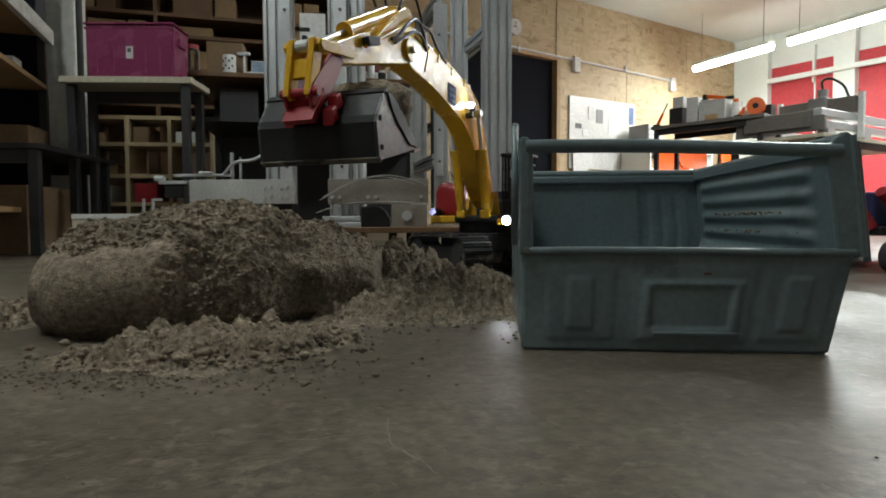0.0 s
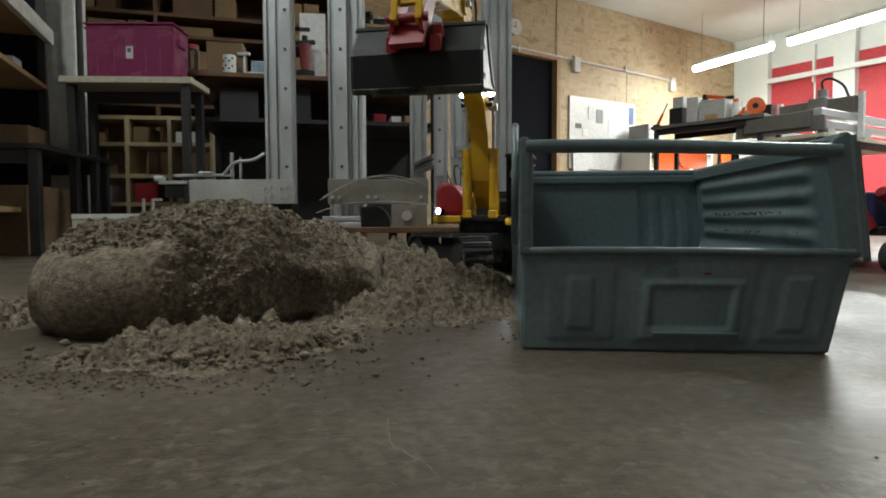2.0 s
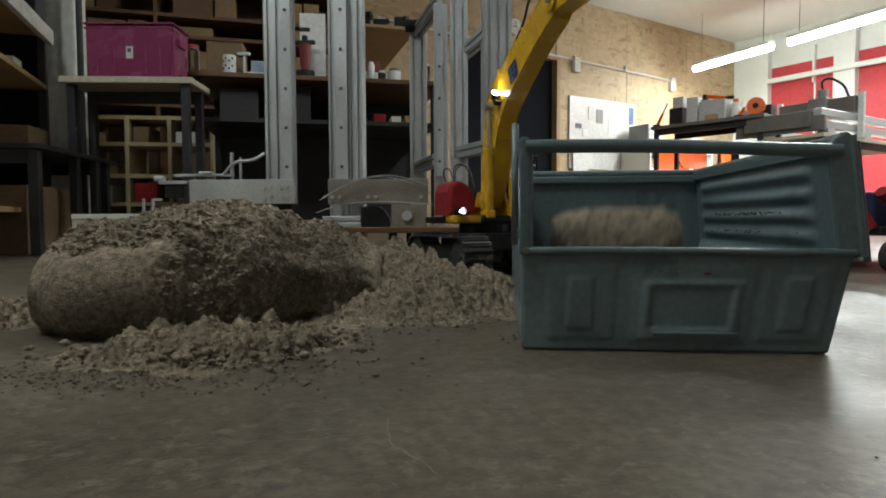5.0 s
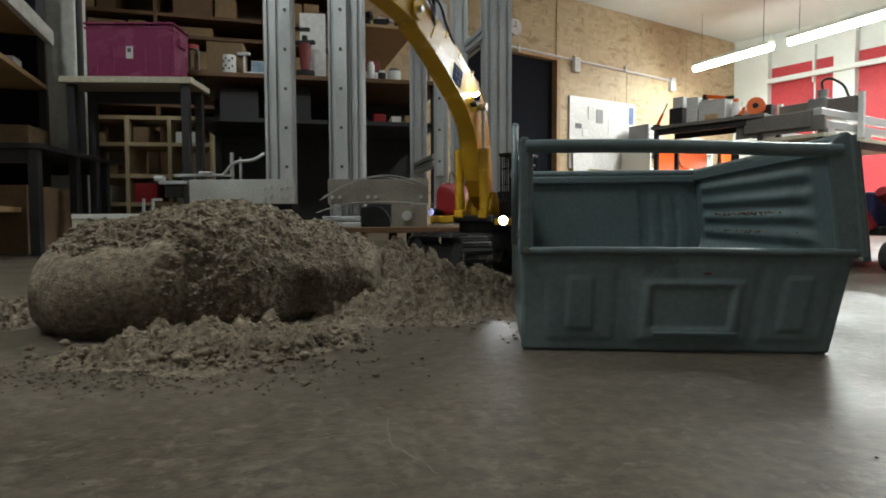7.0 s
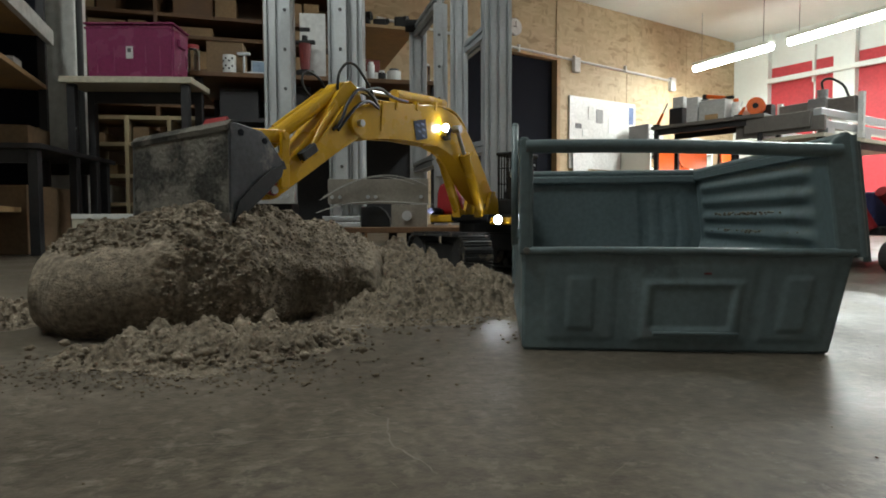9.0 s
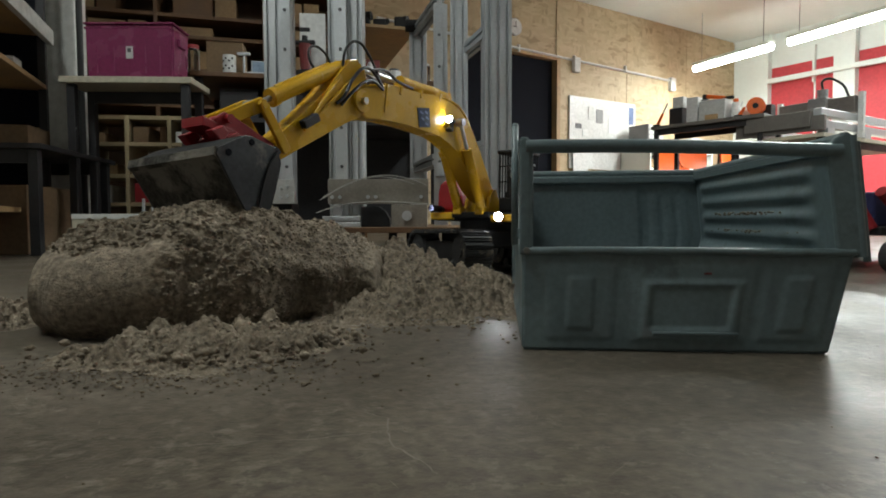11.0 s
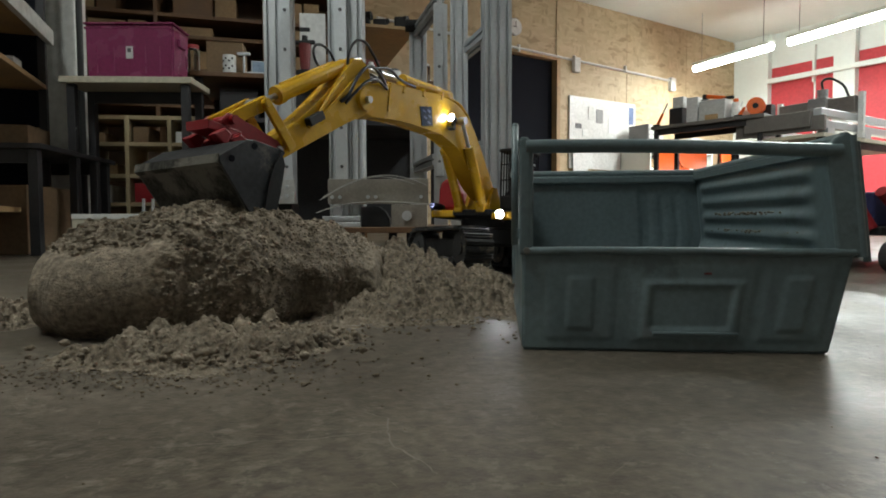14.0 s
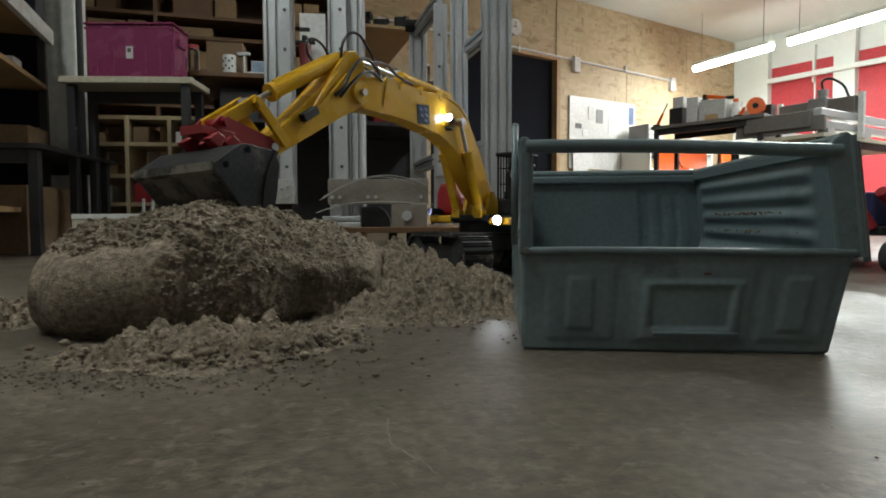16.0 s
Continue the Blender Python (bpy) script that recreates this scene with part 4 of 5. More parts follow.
def spill(name, x0, x1, y0, y1, bumps, nx, ny, amp, label):
    """Loose sand on the floor: low mounds (x, y, rx, ry, height), crumbled, fading out under the floor."""
    bm = bmesh.new()
    rows = []
    for i in range(nx + 1):
        col = []
        for j in range(ny + 1):
            x, y = x0 + (x1 - x0) * i / nx, y0 + (y1 - y0) * j / ny
            h = -0.004
            for bx, by, rx, ry, hh in bumps:
                q = ((x - bx) / rx) ** 2 + ((y - by) / ry) ** 2
                h += hh * math.exp(-q)
            co = Vector((x, y, h * 3))
            h += crumble(Vector((x, y, 0.3)), amp) * min(1, max(0, (h + 0.006) / 0.012))
            h += 0.004 * noise.noise(Vector((x * 25, y * 25, 1)))
            if h > 0.002:
                for f, k in ((42, 0.011), (85, 0.006)):
                    c = noise.voronoi(Vector((x * f, y * f * 0.8, 0.7)))[0]
                    h += k * min(1, h / 0.010) * (max(0.0, 1 - (c[0] / 0.62) ** 2) - 0.45)
            if h > 0.003:
                h += amp * 0.35 * (0.55 - noise.voronoi(Vector((x * 170, y * 170, 0.3)))[0][0])
                LOOSE.append(Vector((x, y, h)))
            col.append(bm.verts.new((x, y, max(h, -0.012))))
        rows.append(col)
    for i in range(nx):
        for j in range(ny):
            q = (rows[i][j], rows[i + 1][j], rows[i + 1][j + 1], rows[i][j + 1])
            if max(v.co.z for v in q) > -0.002:
                bm.faces.new(q)
    for v in [v for v in bm.verts if not v.link_faces]:
        bm.verts.remove(v)
    return thing(part(name, bm, M_SAND, smooth=True), label, "sand", kind="stuff")


build_pile()
spill("loose_sand", -0.44, -0.05, 0.44, 0.72, [
    (-0.245, 0.552, 0.055, 0.030, 0.016), (-0.205, 0.588, 0.050, 0.034, 0.026), (-0.165, 0.612, 0.040, 0.032, 0.020), (-0.290, 0.540, 0.045, 0.026, 0.012), (-0.13, 0.645, 0.05, 0.035, 0.012), (-0.265, 0.575, 0.040, 0.030, 0.018), (-0.23, 0.505, 0.07, 0.022, 0.005), (-0.33, 0.555, 0.03, 0.025, 0.006)],
    300, 220, 0.011, "crumbled loose sand spilt before the heap")
spill("loose_sand", -0.22, 0.32, 0.64, 1.36, [
    (-0.09, 0.98, 0.06, 0.09, 0.070), (-0.055, 1.06, 0.06, 0.07, 0.046), (0.0, 1.08, 0.05, 0.05, 0.026), (-0.05, 0.88, 0.10, 0.09, 0.030), (0.060, 1.02, 0.055, 0.04, 0.036), (0.02, 0.92, 0.09, 0.10, 0.016), (0.10, 1.14, 0.09, 0.06, 0.014), (-0.13, 0.80, 0.06, 0.07, 0.016), (0.07, 1.0, 0.08, 0.08, 0.012), (-0.10, 1.15, 0.07, 0.08, 0.045)],
    360, 400, 0.012, "crumbled loose sand between heap and excavator tracks")

spill("loose_sand", -0.68, -0.44, 0.66, 0.92, [(-0.555, 0.80, 0.045, 0.06, 0.020), (-0.525, 0.74, 0.03, 0.04, 0.018), (-0.60, 0.80, 0.04, 0.05, 0.016)],
    130, 140, 0.011, "low crumbled sand beside the smooth flank of the heap")


def build_clods():
    """Clods and crumbs of sand, too many to count."""
    rnd = random.Random(5)
    base = bmesh.new()
    bmesh.ops.create_icosphere(base, subdivisions=1, radius=1)
    vs = [v.co.copy() for v in base.verts]
    fs = [[v.index for v in f.verts] for f in base.faces]
    base.free()
    verts, faces = [], []

    def clod(x, y, z, r):
        k = len(verts)
        turn = Euler((rnd.uniform(0, 6), rnd.uniform(0, 6), rnd.uniform(0, 6))).to_matrix()
        for v in vs:
            w = turn @ (v * rnd.uniform(0.7, 1.2))
            verts.append((x + w.x * r * rnd.uniform(0.9, 1.3), y + w.y * r, max(z + w.z * r * 0.8, 0.0003)))
        faces.extend([[a + k for a in f] for f in fs])

    def scatter(n, cx, cy, sx, sy, sizes, lift=0.35, limit=9.0):
        for _ in range(n):
            x, y = rnd.gauss(cx, sx), rnd.gauss(cy, sy)
            if y < limit:
                r = rnd.choice(sizes) * rnd.uniform(0.7, 1.25)
                clod(x, y, r * lift, r)

    # before the heap
    scatter(260, -0.235, 0.552, 0.055, 0.026, (0.0010, 0.0016, 0.0024), 0.6, 0.63)
    scatter(60, -0.205, 0.585, 0.04, 0.02, (0.0016, 0.0026, 0.0036), 3.0, 0.63)
    scatter(1300, -0.245, 0.512, 0.085, 0.036, (0.0005, 0.0007, 0.0010, 0.0015), 0.4, 0.62)
    scatter(260, -0.17, 0.655, 0.04, 0.02, (0.0012, 0.002, 0.0034), 2.0, 0.70)
    scatter(260, -0.225, 0.560, 0.055, 0.026, (0.002, 0.003, 0.0042), 2.4, 0.63)
    scatter(160, -0.165, 0.610, 0.035, 0.02, (0.002, 0.003, 0.0042), 2.6, 0.66)
    # between heap and tracks
    scatter(1100, -0.01, 0.83, 0.085, 0.07, (0.0007, 0.001, 0.0016, 0.0026), 0.5)
    scatter(160, -0.05, 0.90, 0.06, 0.05, (0.0012, 0.002, 0.003), 4.0)
    scatter(60, 0.02, 1.07, 0.05, 0.04, (0.002, 0.004, 0.006), 3.0)
    scatter(120, 0.11, 1.12, 0.05, 0.04, (0.002, 0.004, 0.006), 1.2)
    scatter(40, -0.09, 0.98, 0.03, 0.05, (0.002, 0.004, 0.006), 8.5)
    for _ in range(300):
        clod(rnd.uniform(-0.55, 0.9), rnd.uniform(0.25, 1.3), 0.0003, rnd.uniform(0.0003, 0.0010))
    for _ in range(8000):
        q = rnd.choice(LOOSE)
        r = rnd.choice((0.0005, 0.0008, 0.0011, 0.0015, 0.002)) * rnd.uniform(0.8, 1.2) * (0.8 if q.y < 0.66 else 1.1)
        clod(q.x, q.y, q.z, r)
    for _ in range(5200):
        q = rnd.choice(ROUGH)
        r = rnd.choice((0.0008, 0.0012, 0.0018, 0.0024, 0.003)) * rnd.uniform(0.8, 1.2) * (0.7 if q.x > -0.2 else 1.0)
        clod(q.x, q.y, q.z, r)
    for px, py, r in ((-0.107, 0.463, 0.003), (-0.055, 0.49, 0.0028), (-0.335, 0.385, 0.002), (0.55, 0.73, 0.004), (0.57, 0.75, 0.003), (0.535, 0.72, 0.003), (0.56, 0.70, 0.0025)):
        clod(px, py, r * 0.4, r)
    # crumbs caught on the pressings of the bin's east wall
    for _ in range(150):
        zr = rnd.choice((0.104, 0.126, 0.126, 0.126))
        x0, y0 = 0.2855 + rnd.uniform(-0.002, 0.003), rnd.choice((rnd.gauss(0.27, 0.02), rnd.gauss(0.20, 0.012), rnd.gauss(0.16, 0.03)))
        c, sn = math.cos(-0.0905), math.sin(-0.0905)
        clod(0.0768 + c * x0 - sn * y0, 0.589 + sn * x0 + c * y0, zr + 0.006 + rnd.uniform(0, 0.003), rnd.uniform(0.0006, 0.0018))
    me = bpy.data.meshes.new("sand_crumbs")
    me.from_pydata(verts, [], faces)
    me.materials.append(M_SAND)
    me.polygons.foreach_set("use_smooth", [True] * len(me.polygons))
    thing(new("sand_crumbs", me), "scattered crumbs and clods of sand", "sand", kind="stuff")


build_clods()


def build_load():
    """The sand that the bucket carries and drops into the bin."""
    bm = bmesh.new()
    bmesh.ops.create_icosphere(bm, subdivisions=5, radius=1)
    for v in bm.verts:
        c = v.co.copy()
        k = (1 - abs(c.y) ** 5) ** 0.5 / max((1 - c.y * c.y) ** 0.5, 0.02)
        co = Vector((c.x * k * 0.044 - 0.072, math.copysign(abs(c.y) ** 0.8, c.y) * 0.084 + 0.002, c.z * k * 0.042 - 0.082))
        co += c.normalized() * crumble(co, 0.006)
        v.co = co
    return thing(part("sand_load", bm, M_SAND, smooth=True), "heaped clod of damp sand carried in the bucket", "sand")


LOAD = build_load()


# ---- aluminium gantry machine ----
def profile_bm(w, d, z0, z1, nx=1, ny=1):
    """A slotted extrusion: a bar with T-slots on its faces."""
    s, dp = 0.010, 0.012
    pts = []

    def side(length, n):
        out = [(0, 0)]
        for k in range(n):
            c = length * (k + 0.5) / n
            out += [(c - s / 2, 0), (c - s / 2, dp), (c + s / 2, dp), (c + s / 2, 0)]
        return out
    for u, v in side(w, nx):
        pts.append((-w / 2 + u, -d / 2 + v))
    for u, v in side(d, ny):
        pts.append((w / 2 - v, -d / 2 + u))
    for u, v in side(w, nx):
        pts.append((w / 2 - u, d / 2 - v))
    for u, v in side(d, ny):
        pts.append((-w / 2 + v, d / 2 - u))
    return prism(pts, z0, z1, axis="z")


def post(parent, x, y, w, d, z0, z1, nx, ny, yaw=0.0):
    ob = part("post", profile_bm(w, d, z0, z1, nx, ny), M_ALU, parent, "slotted aluminium profile post")
    ob.matrix_basis = Matrix.Translation((x, y, 0)) @ Matrix.Rotation(yaw, 4, "Z")
    return ob


def rail(parent, x, y, w, z0, z1):
    r = part("guide_rail", box(x - w / 2, x + w / 2, y - 0.012, y, z0, z1, 0.002), M_ALU, parent, "guide rail with bolt heads")
    z = z0 + 0.06
    while z < z1:
        part("bolt", rod((x, y - 0.010, z), (x, y - 0.016, z), 0.0055, seg=8), M_GROOVE, r)
        z += 0.125
    return r


def beam(parent, a, b, w, name="beam"):
    a, b = Vector(a), Vector(b)
    m = Matrix.Translation(a) @ (b - a).to_track_quat("Z", "X").to_matrix().to_4x4()
    ob = part(name, profile_bm(w, w, 0, (b - a).length, 1, 1), M_ALU, parent)
    ob.matrix_basis = m
    return ob


def build_gantry():
    g = empty("gantry_machine", Matrix())
    thing(g, "large machine frame of slotted aluminium profiles on a low wooden base", "machine")
    base = part("base_board", box(-0.95, 0.35, 1.86, 3.0, 0.087, 0.104, 0.002), M_DKWOOD, g, "low wooden base board")
    for x in (-0.9, -0.16, 0.3):
        for y in (1.95, 2.9):
            part("foot", rod((x, y, 0), (x, y, 0.088), 0.014), M_BLACK, base)
    post(g, -0.547, 2.04, 0.058, 0.085, 0.104, CEIL - 0.01, 2, 2)
    rail(g, -0.505, 2.0, 0.036, 0.24, 2.0)
    post(g, -0.505, 2.045, 0.022, 0.07, 0.104, 2.0, 1, 2)
    post(g, -0.385, 2.25, 0.05, 0.06, 0.104, 2.4, 2, 1)
    post(g, -0.283, 2.05, 0.046, 0.085, 0.104, 2.4, 2, 2)
    rail(g, -0.327, 2.0, 0.040, 0.24, 2.2)
    post(g, -0.327, 2.045, 0.034, 0.07, 0.104, 2.2, 1, 2)
    post(g, -0.113, 2.9, 0.08, 0.045, 0.104, 1.05, 2, 1)
    post(g, -0.007, 2.5, 0.056, 0.05, 0.104, 0.985, 1, 1)
    rail(g, -0.012, 2.472, 0.03, 0.3, 0.975)
    post(g, 0.068, 2.52, 0.07, 0.05, 0.104, 2.4, 2, 1)
    post(g, 0.200, 2.3, 0.10, 0.08, 0.104, 2.4, 3, 2, 0.12)
    beam(g, (-0.113, 2.88, 1.0), (-0.01, 2.49, 1.0), 0.045)
    beam(g, (0.085, 2.6, 0.82), (0.17, 2.30, 0.82), 0.045)
    beam(g, (-0.113, 2.88, 0.37), (-0.02, 2.49, 0.37), 0.045)
    beam(g, (0.05, 2.56, 0.40), (0.17, 2.30, 0.40), 0.045)
    part("motor", rod((-0.17, 2.86, 1.02), (-0.10, 2.86, 1.02), 0.028), M_BLACK, g, "black stepper motor")
    # carriage plates low on the posts
    pl = part("carriage_plate", box(-0.814, -0.477, 1.965, 1.98, 0.18, 0.258, 0.001), M_PLATEALU, g, "bare aluminium plate with bolts")
    for x in (-0.552, -0.50):
        for z in (0.205, 0.235):
            part("bolt", rod((x, 1.966, z), (x, 1.957, z), 0.006, seg=6), M_ALU, pl)
            part("bolt", rod((x - 0.02, 1.966, z - 0.006), (x - 0.02, 1.957, z - 0.006), 0.005, seg=6), M_ALU, pl)
    part("plate_foot", box(-0.78, -0.49, 1.985, 2.08, 0.104, 0.182, 0.002), M_BLACK, g)
    pl = part("carriage_plate", box(-0.369, -0.046, 1.965, 1.98, 0.178, 0.258, 0.001), M_PLATE2, g, "bare aluminium plate with bolts")
    for x in (-0.355, -0.33, -0.24, -0.215, -0.07):
        part("bolt", rod((x, 1.966, 0.2), (x, 1.957, 0.2), 0.006, seg=6), M_ALU, pl)
    part("end_plate", box(-0.165, -0.05, 1.96, 1.985, 0.104, 0.176, 0.001), M_PLATE2, g)
    part("bearing", rod((-0.115, 1.962, 0.14), (-0.115, 1.948, 0.14), 0.016), M_ALU, g)
    part("foot_block", box(-0.385, -0.263, 1.95, 2.0, 0.104, 0.119, 0.002), M_ALU, g)
    part("foot_block", box(-0.385, -0.263, 1.95, 2.0, 0.123, 0.139, 0.002), M_ALU, g)
    part("cable_chain", prism([(-0.262, 0.104), (-0.17, 0.104), (-0.172, 0.13), (-0.185, 0.155), (-0.205, 0.17), (-0.225, 0.174), (-0.262, 0.168)], 1.955, 2.02, 0.003), M_BLACK, g, "black cable chain")
    tube("cable", [(-0.39, 1.94, 0.19), (-0.31, 1.94, 0.235), (-0.2, 1.94, 0.267), (-0.1, 1.95, 0.255), (-0.05, 1.95, 0.235)], 0.0016, M_CABLE, g)
    tube("cable", [(-0.38, 1.94, 0.20), (-0.28, 1.94, 0.25), (-0.18, 1.94, 0.262), (-0.09, 1.95, 0.24)], 0.0014, M_CABLE, g)
    tube("cable", [(-0.40, 1.93, 0.15), (-0.33, 1.93, 0.172), (-0.22, 1.93, 0.184), (-0.12, 1.94, 0.182), (-0.03, 1.95, 0.175)], 0.0016, M_CABLE, g)
    # small linear stage beside the carriage
    st = part("slide_bar", box(-0.86, -0.68, 1.96, 1.99, 0.268, 0.276, 0.001), M_ALU, g)
    part("slide_bar", box(-0.905, -0.815, 1.95, 1.99, 0.243, 0.254, 0.001), M_ALU, g)
    part("slide_block", box(-0.89, -0.83, 1.955, 1.995, 0.20, 0.242, 0.003), M_BLACK, g)
    part("slide_block", box(-0.78, -0.74, 1.955, 1.985, 0.276, 0.284, 0.002), M_ALU, g)
    part("knob", rod((-0.925, 1.97, 0.262), (-0.895, 1.97, 0.262), 0.010), M_ALU, g)
    part("hook_bar", box(-0.965, -0.958, 1.96, 1.97, 0.155, 0.198, 0.001), M_ALU, g)
    part("hook_bar", box(-0.935, -0.928, 1.96, 1.97, 0.155, 0.198, 0.001), M_ALU, g)
    part("hook_bar", box(-0.935, -0.9, 1.96, 1.97, 0.19, 0.198, 0.001), M_ALU, g)
    part("slide_stand", box(-0.97, -0.83, 1.955, 2.0, 0.104, 0.157, 0.003), M_BLACK, g)
    part("rod", rod((-0.68, 1.98, 0.26), (-0.68, 1.98, 0.345), 0.006), M_ALU, g)
    part("rod", rod((-0.653, 1.98, 0.258), (-0.653, 1.98, 0.33), 0.004), M_ALU, g)
    tube("cable", [(-0.70, 1.96, 0.275), (-0.66, 1.95, 0.31), (-0.60, 1.95, 0.32), (-0.57, 1.96, 0.34)], 0.005, M_ALU, g)


build_gantry()
pb = empty("pale_board", Matrix.Translation((-1.095, 1.80, 0)))
part("board", box(0, 0.34, 0, 0.018, 0, 0.147, 0.002), M_TABLETOP, pb)
part("edge_strip", box(0.001, 0.339, -0.003, 0.0, 0.133, 0.1475, 0.001), M_BOARD, pb)
part("foot_block", box(0.03, 0.09, 0.019, 0.06, 0, 0.04, 0.003), M_WOOD, pb)
part("foot_block", box(0.26, 0.32, 0.019, 0.06, 0, 0.04, 0.003), M_WOOD, pb)
thing(pb, "pale board standing on its edge behind the sand", "board")


# ---- tables and shelves ----
def table(name, m, L, D, H, t, top_mat, label, shelf=None, leg=0.035, apron=True):
    e = empty(name, m)
    part("tabletop", box(0, L, 0, D, H - t, H, 0.003), top_mat, e)
    if apron:
        part("apron", box(0.03, L - 0.03, 0.03, 0.05, H - t - 0.05, H - t), M_LEG, e)
    part("apron", box(0.03, L - 0.03, D - 0.05, D - 0.03, H - t - 0.05, H - t), M_LEG, e)
    for x in (0.02, L - 0.02 - leg):
        for y in (0.02, D - 0.02 - leg):
            part("leg", box(x, x + leg, y, y + leg, 0, H - t, 0.002), M_LEG, e)
    if shelf:
        part("lower_shelf", box(0.02, L - 0.02, 0.06, D - 0.02, shelf, shelf + 0.02), M_LEG, e)
    return thing(e, label, "table")


T1 = Matrix.Translation((-1.575, 2.53, 0)) @ Matrix.Rotation(radians(3), 4, "Z")
table("work_table", T1, 0.535, 0.235, 0.722, 0.026, M_TABLETOP, "table with cream top and dark steel legs", None, 0.032, False)
T2 = Matrix.Translation((-1.17, 2.85, 0)) @ Matrix.Rotation(radians(12), 4, "Z")
table("workbench", T2, 1.20, 0.65, 0.82, 0.022, M_DKWOOD, "long workbench with brown wooden top and dark legs", 0.60, apron=False)
# dark panel added to darken the space under the bench
bp = part("back_panel", box(0.02, 1.18, 0.63, 0.64, 0.05, 0.79), M_LEG, bpy.data.objects["workbench"])
T3 = Matrix.Translation((-1.95, 2.15, 0)) @ Matrix.Rotation(radians(8), 4, "Z")
table("low_table", T3, 0.50, 0.7, 0.41, 0.02, M_LEG, "low dark steel table with pale edge strip")


def build_tub():
    e = empty("storage_tub", T1 @ Matrix.Translation((0.092, 0.035, 0.722)) @ Matrix.Rotation(radians(-2), 4, "Z"))
    thing(e, "pink plastic storage tub with lid on the table", "storage tub")
    w, d, h = 0.366, 0.165, 0.222
    bm = bmesh.new()
    vs = []
    for z, k in ((0, 0.005), (h, 0.0)):
        vs.append([bm.verts.new(v) for v in ((k, k, z), (w - k, k, z), (w - k, d - k, z), (k, d - k, z))])
    bm.faces.new(vs[0])
    bm.faces.new(vs[1])
    for i in range(4):
        j = (i + 1) % 4
        bm.faces.new((vs[0][i], vs[0][j], vs[1][j], vs[1][i]))
    bmesh.ops.bevel(bm, geom=list(bm.edges), offset=0.010, segments=3, affect="EDGES")
    body = part("body", bm, M_PINK, e)
    part("lid", box(-0.003, w + 0.003, -0.003, d + 0.003, h - 0.002, h + 0.006, 0.003), M_PINK, e)
    part("rim", box(-0.0015, w + 0.0015, -0.0015, d + 0.0015, h - 0.020, h - 0.012, 0.002), M_PINK, e)
    for x in (0.045, 0.115, 0.245, 0.305):
        part("rib", box(x, x + 0.007, 0.002, 0.014, 0.02, h - 0.02, 0.002), M_PINK, body)
    part("foot_rim", box(0.008, w - 0.008, 0.006, d - 0.008, 0.0, 0.012, 0.003), M_PINK, body)
    st = part("sticker", box(0.170, 0.198, -0.001, 0.008, 0.08, 0.13), M_PAPER, e, "white paper sticker")
    part("sticker_print", box(0.177, 0.191, -0.0025, -0.001, 0.105, 0.122), M_GROOVE, st)
    part("handle", box(w - 0.006, w + 0.012, 0.05, 0.11, 0.14, 0.175, 0.004), M_PINK, e)


build_tub()


def carton(x, y, z, w, d, h, yaw=0.0, mat=None, label="brown cardboard box on a shelf"):
    e = empty("cardboard_box", Matrix.Translation((x, y, z)) @ Matrix.Rotation(yaw, 4, "Z"))
    part("body", box(0, w, 0, d, 0, h, 0.003), mat or M_CARD, e)
    part("flap", box(0.001, w - 0.001, 0.001, d * 0.49, h + 0.0005, h + 0.004), mat or M_CARD, e)
    part("flap", box(0.001, w - 0.001, d * 0.51, d - 0.001, h + 0.0005, h + 0.004), mat or M_CARD, e)
    part("tape", box(0.0, w, d * 0.46, d * 0.54, h + 0.0045, h + 0.006), M_WOOD, e)
    thing(e, label, "box", "cardboard boxes")


def shelf_unit(name, m, L, D, levels, H, mat, label, uprights=2, back=None, t=0.022):
    e = empty(name, m)
    for k in range(uprights):
        x = (L - t) * k / (uprights - 1)
        part("upright", box(x, x + t, 0, D, 0, H, 0.002), mat, e)
    for z in levels:
        part("shelf_board", box(t + 0.001, L - t - 0.001, 0.005, D - 0.005, z, z + t, 0.002), mat, e)
    if back:
        part("back_panel", box(0, L, D, D + 0.01, 0, H), back, e)
    return thing(e, label, "shelf")


S1 = Matrix.Translation((-2.45, 3.72, 0)) @ Matrix.Rotation(radians(16), 4, "Z")
shelf_unit("wall_shelf", S1, 2.0, 0.38, (0.85, 1.08, 1.29, 1.42, 1.66), 1.95, M_DKWOOD, "tall brown wooden shelf full of cardboard boxes", 4, M_DKWOOD)
rnd = random.Random(11)
for z in (1.102, 1.312, 1.442, 1.682):
    x = 0.04
    while x < 1.80:
        w = rnd.uniform(0.10, 0.26)
        hmax = {1.102: 0.16, 1.312: 0.09, 1.442: 0.19, 1.682: 0.2}[z]
        if rnd.random() < 0.85 and x + w < 1.95 and not any(abs(x + w / 2 - u) < w / 2 + 0.02 for u in (0.66, 1.32)):
            p = S1 @ Vector((x, 0.03 + rnd.uniform(0, 0.04), z))
            carton(p.x, p.y, p.z, w - 0.015, 0.28, hmax * rnd.uniform(0.65, 1.0), radians(16 + rnd.uniform(-3, 3)), rnd.choice((M_CARD, M_CARD, M_CARD2, M_DKWOOD)))
        x += w
S2 = Matrix.Translation((-2.03, 3.45, 0)) @ Matrix.Rotation(radians(6), 4, "Z")
shelf_unit("cubby_shelf", S2, 0.72, 0.3, (0.02, 0.21, 0.37, 0.55, 0.70), 0.72, M_PINE, "pine pigeonhole shelf with small boxes, below the table", 4)
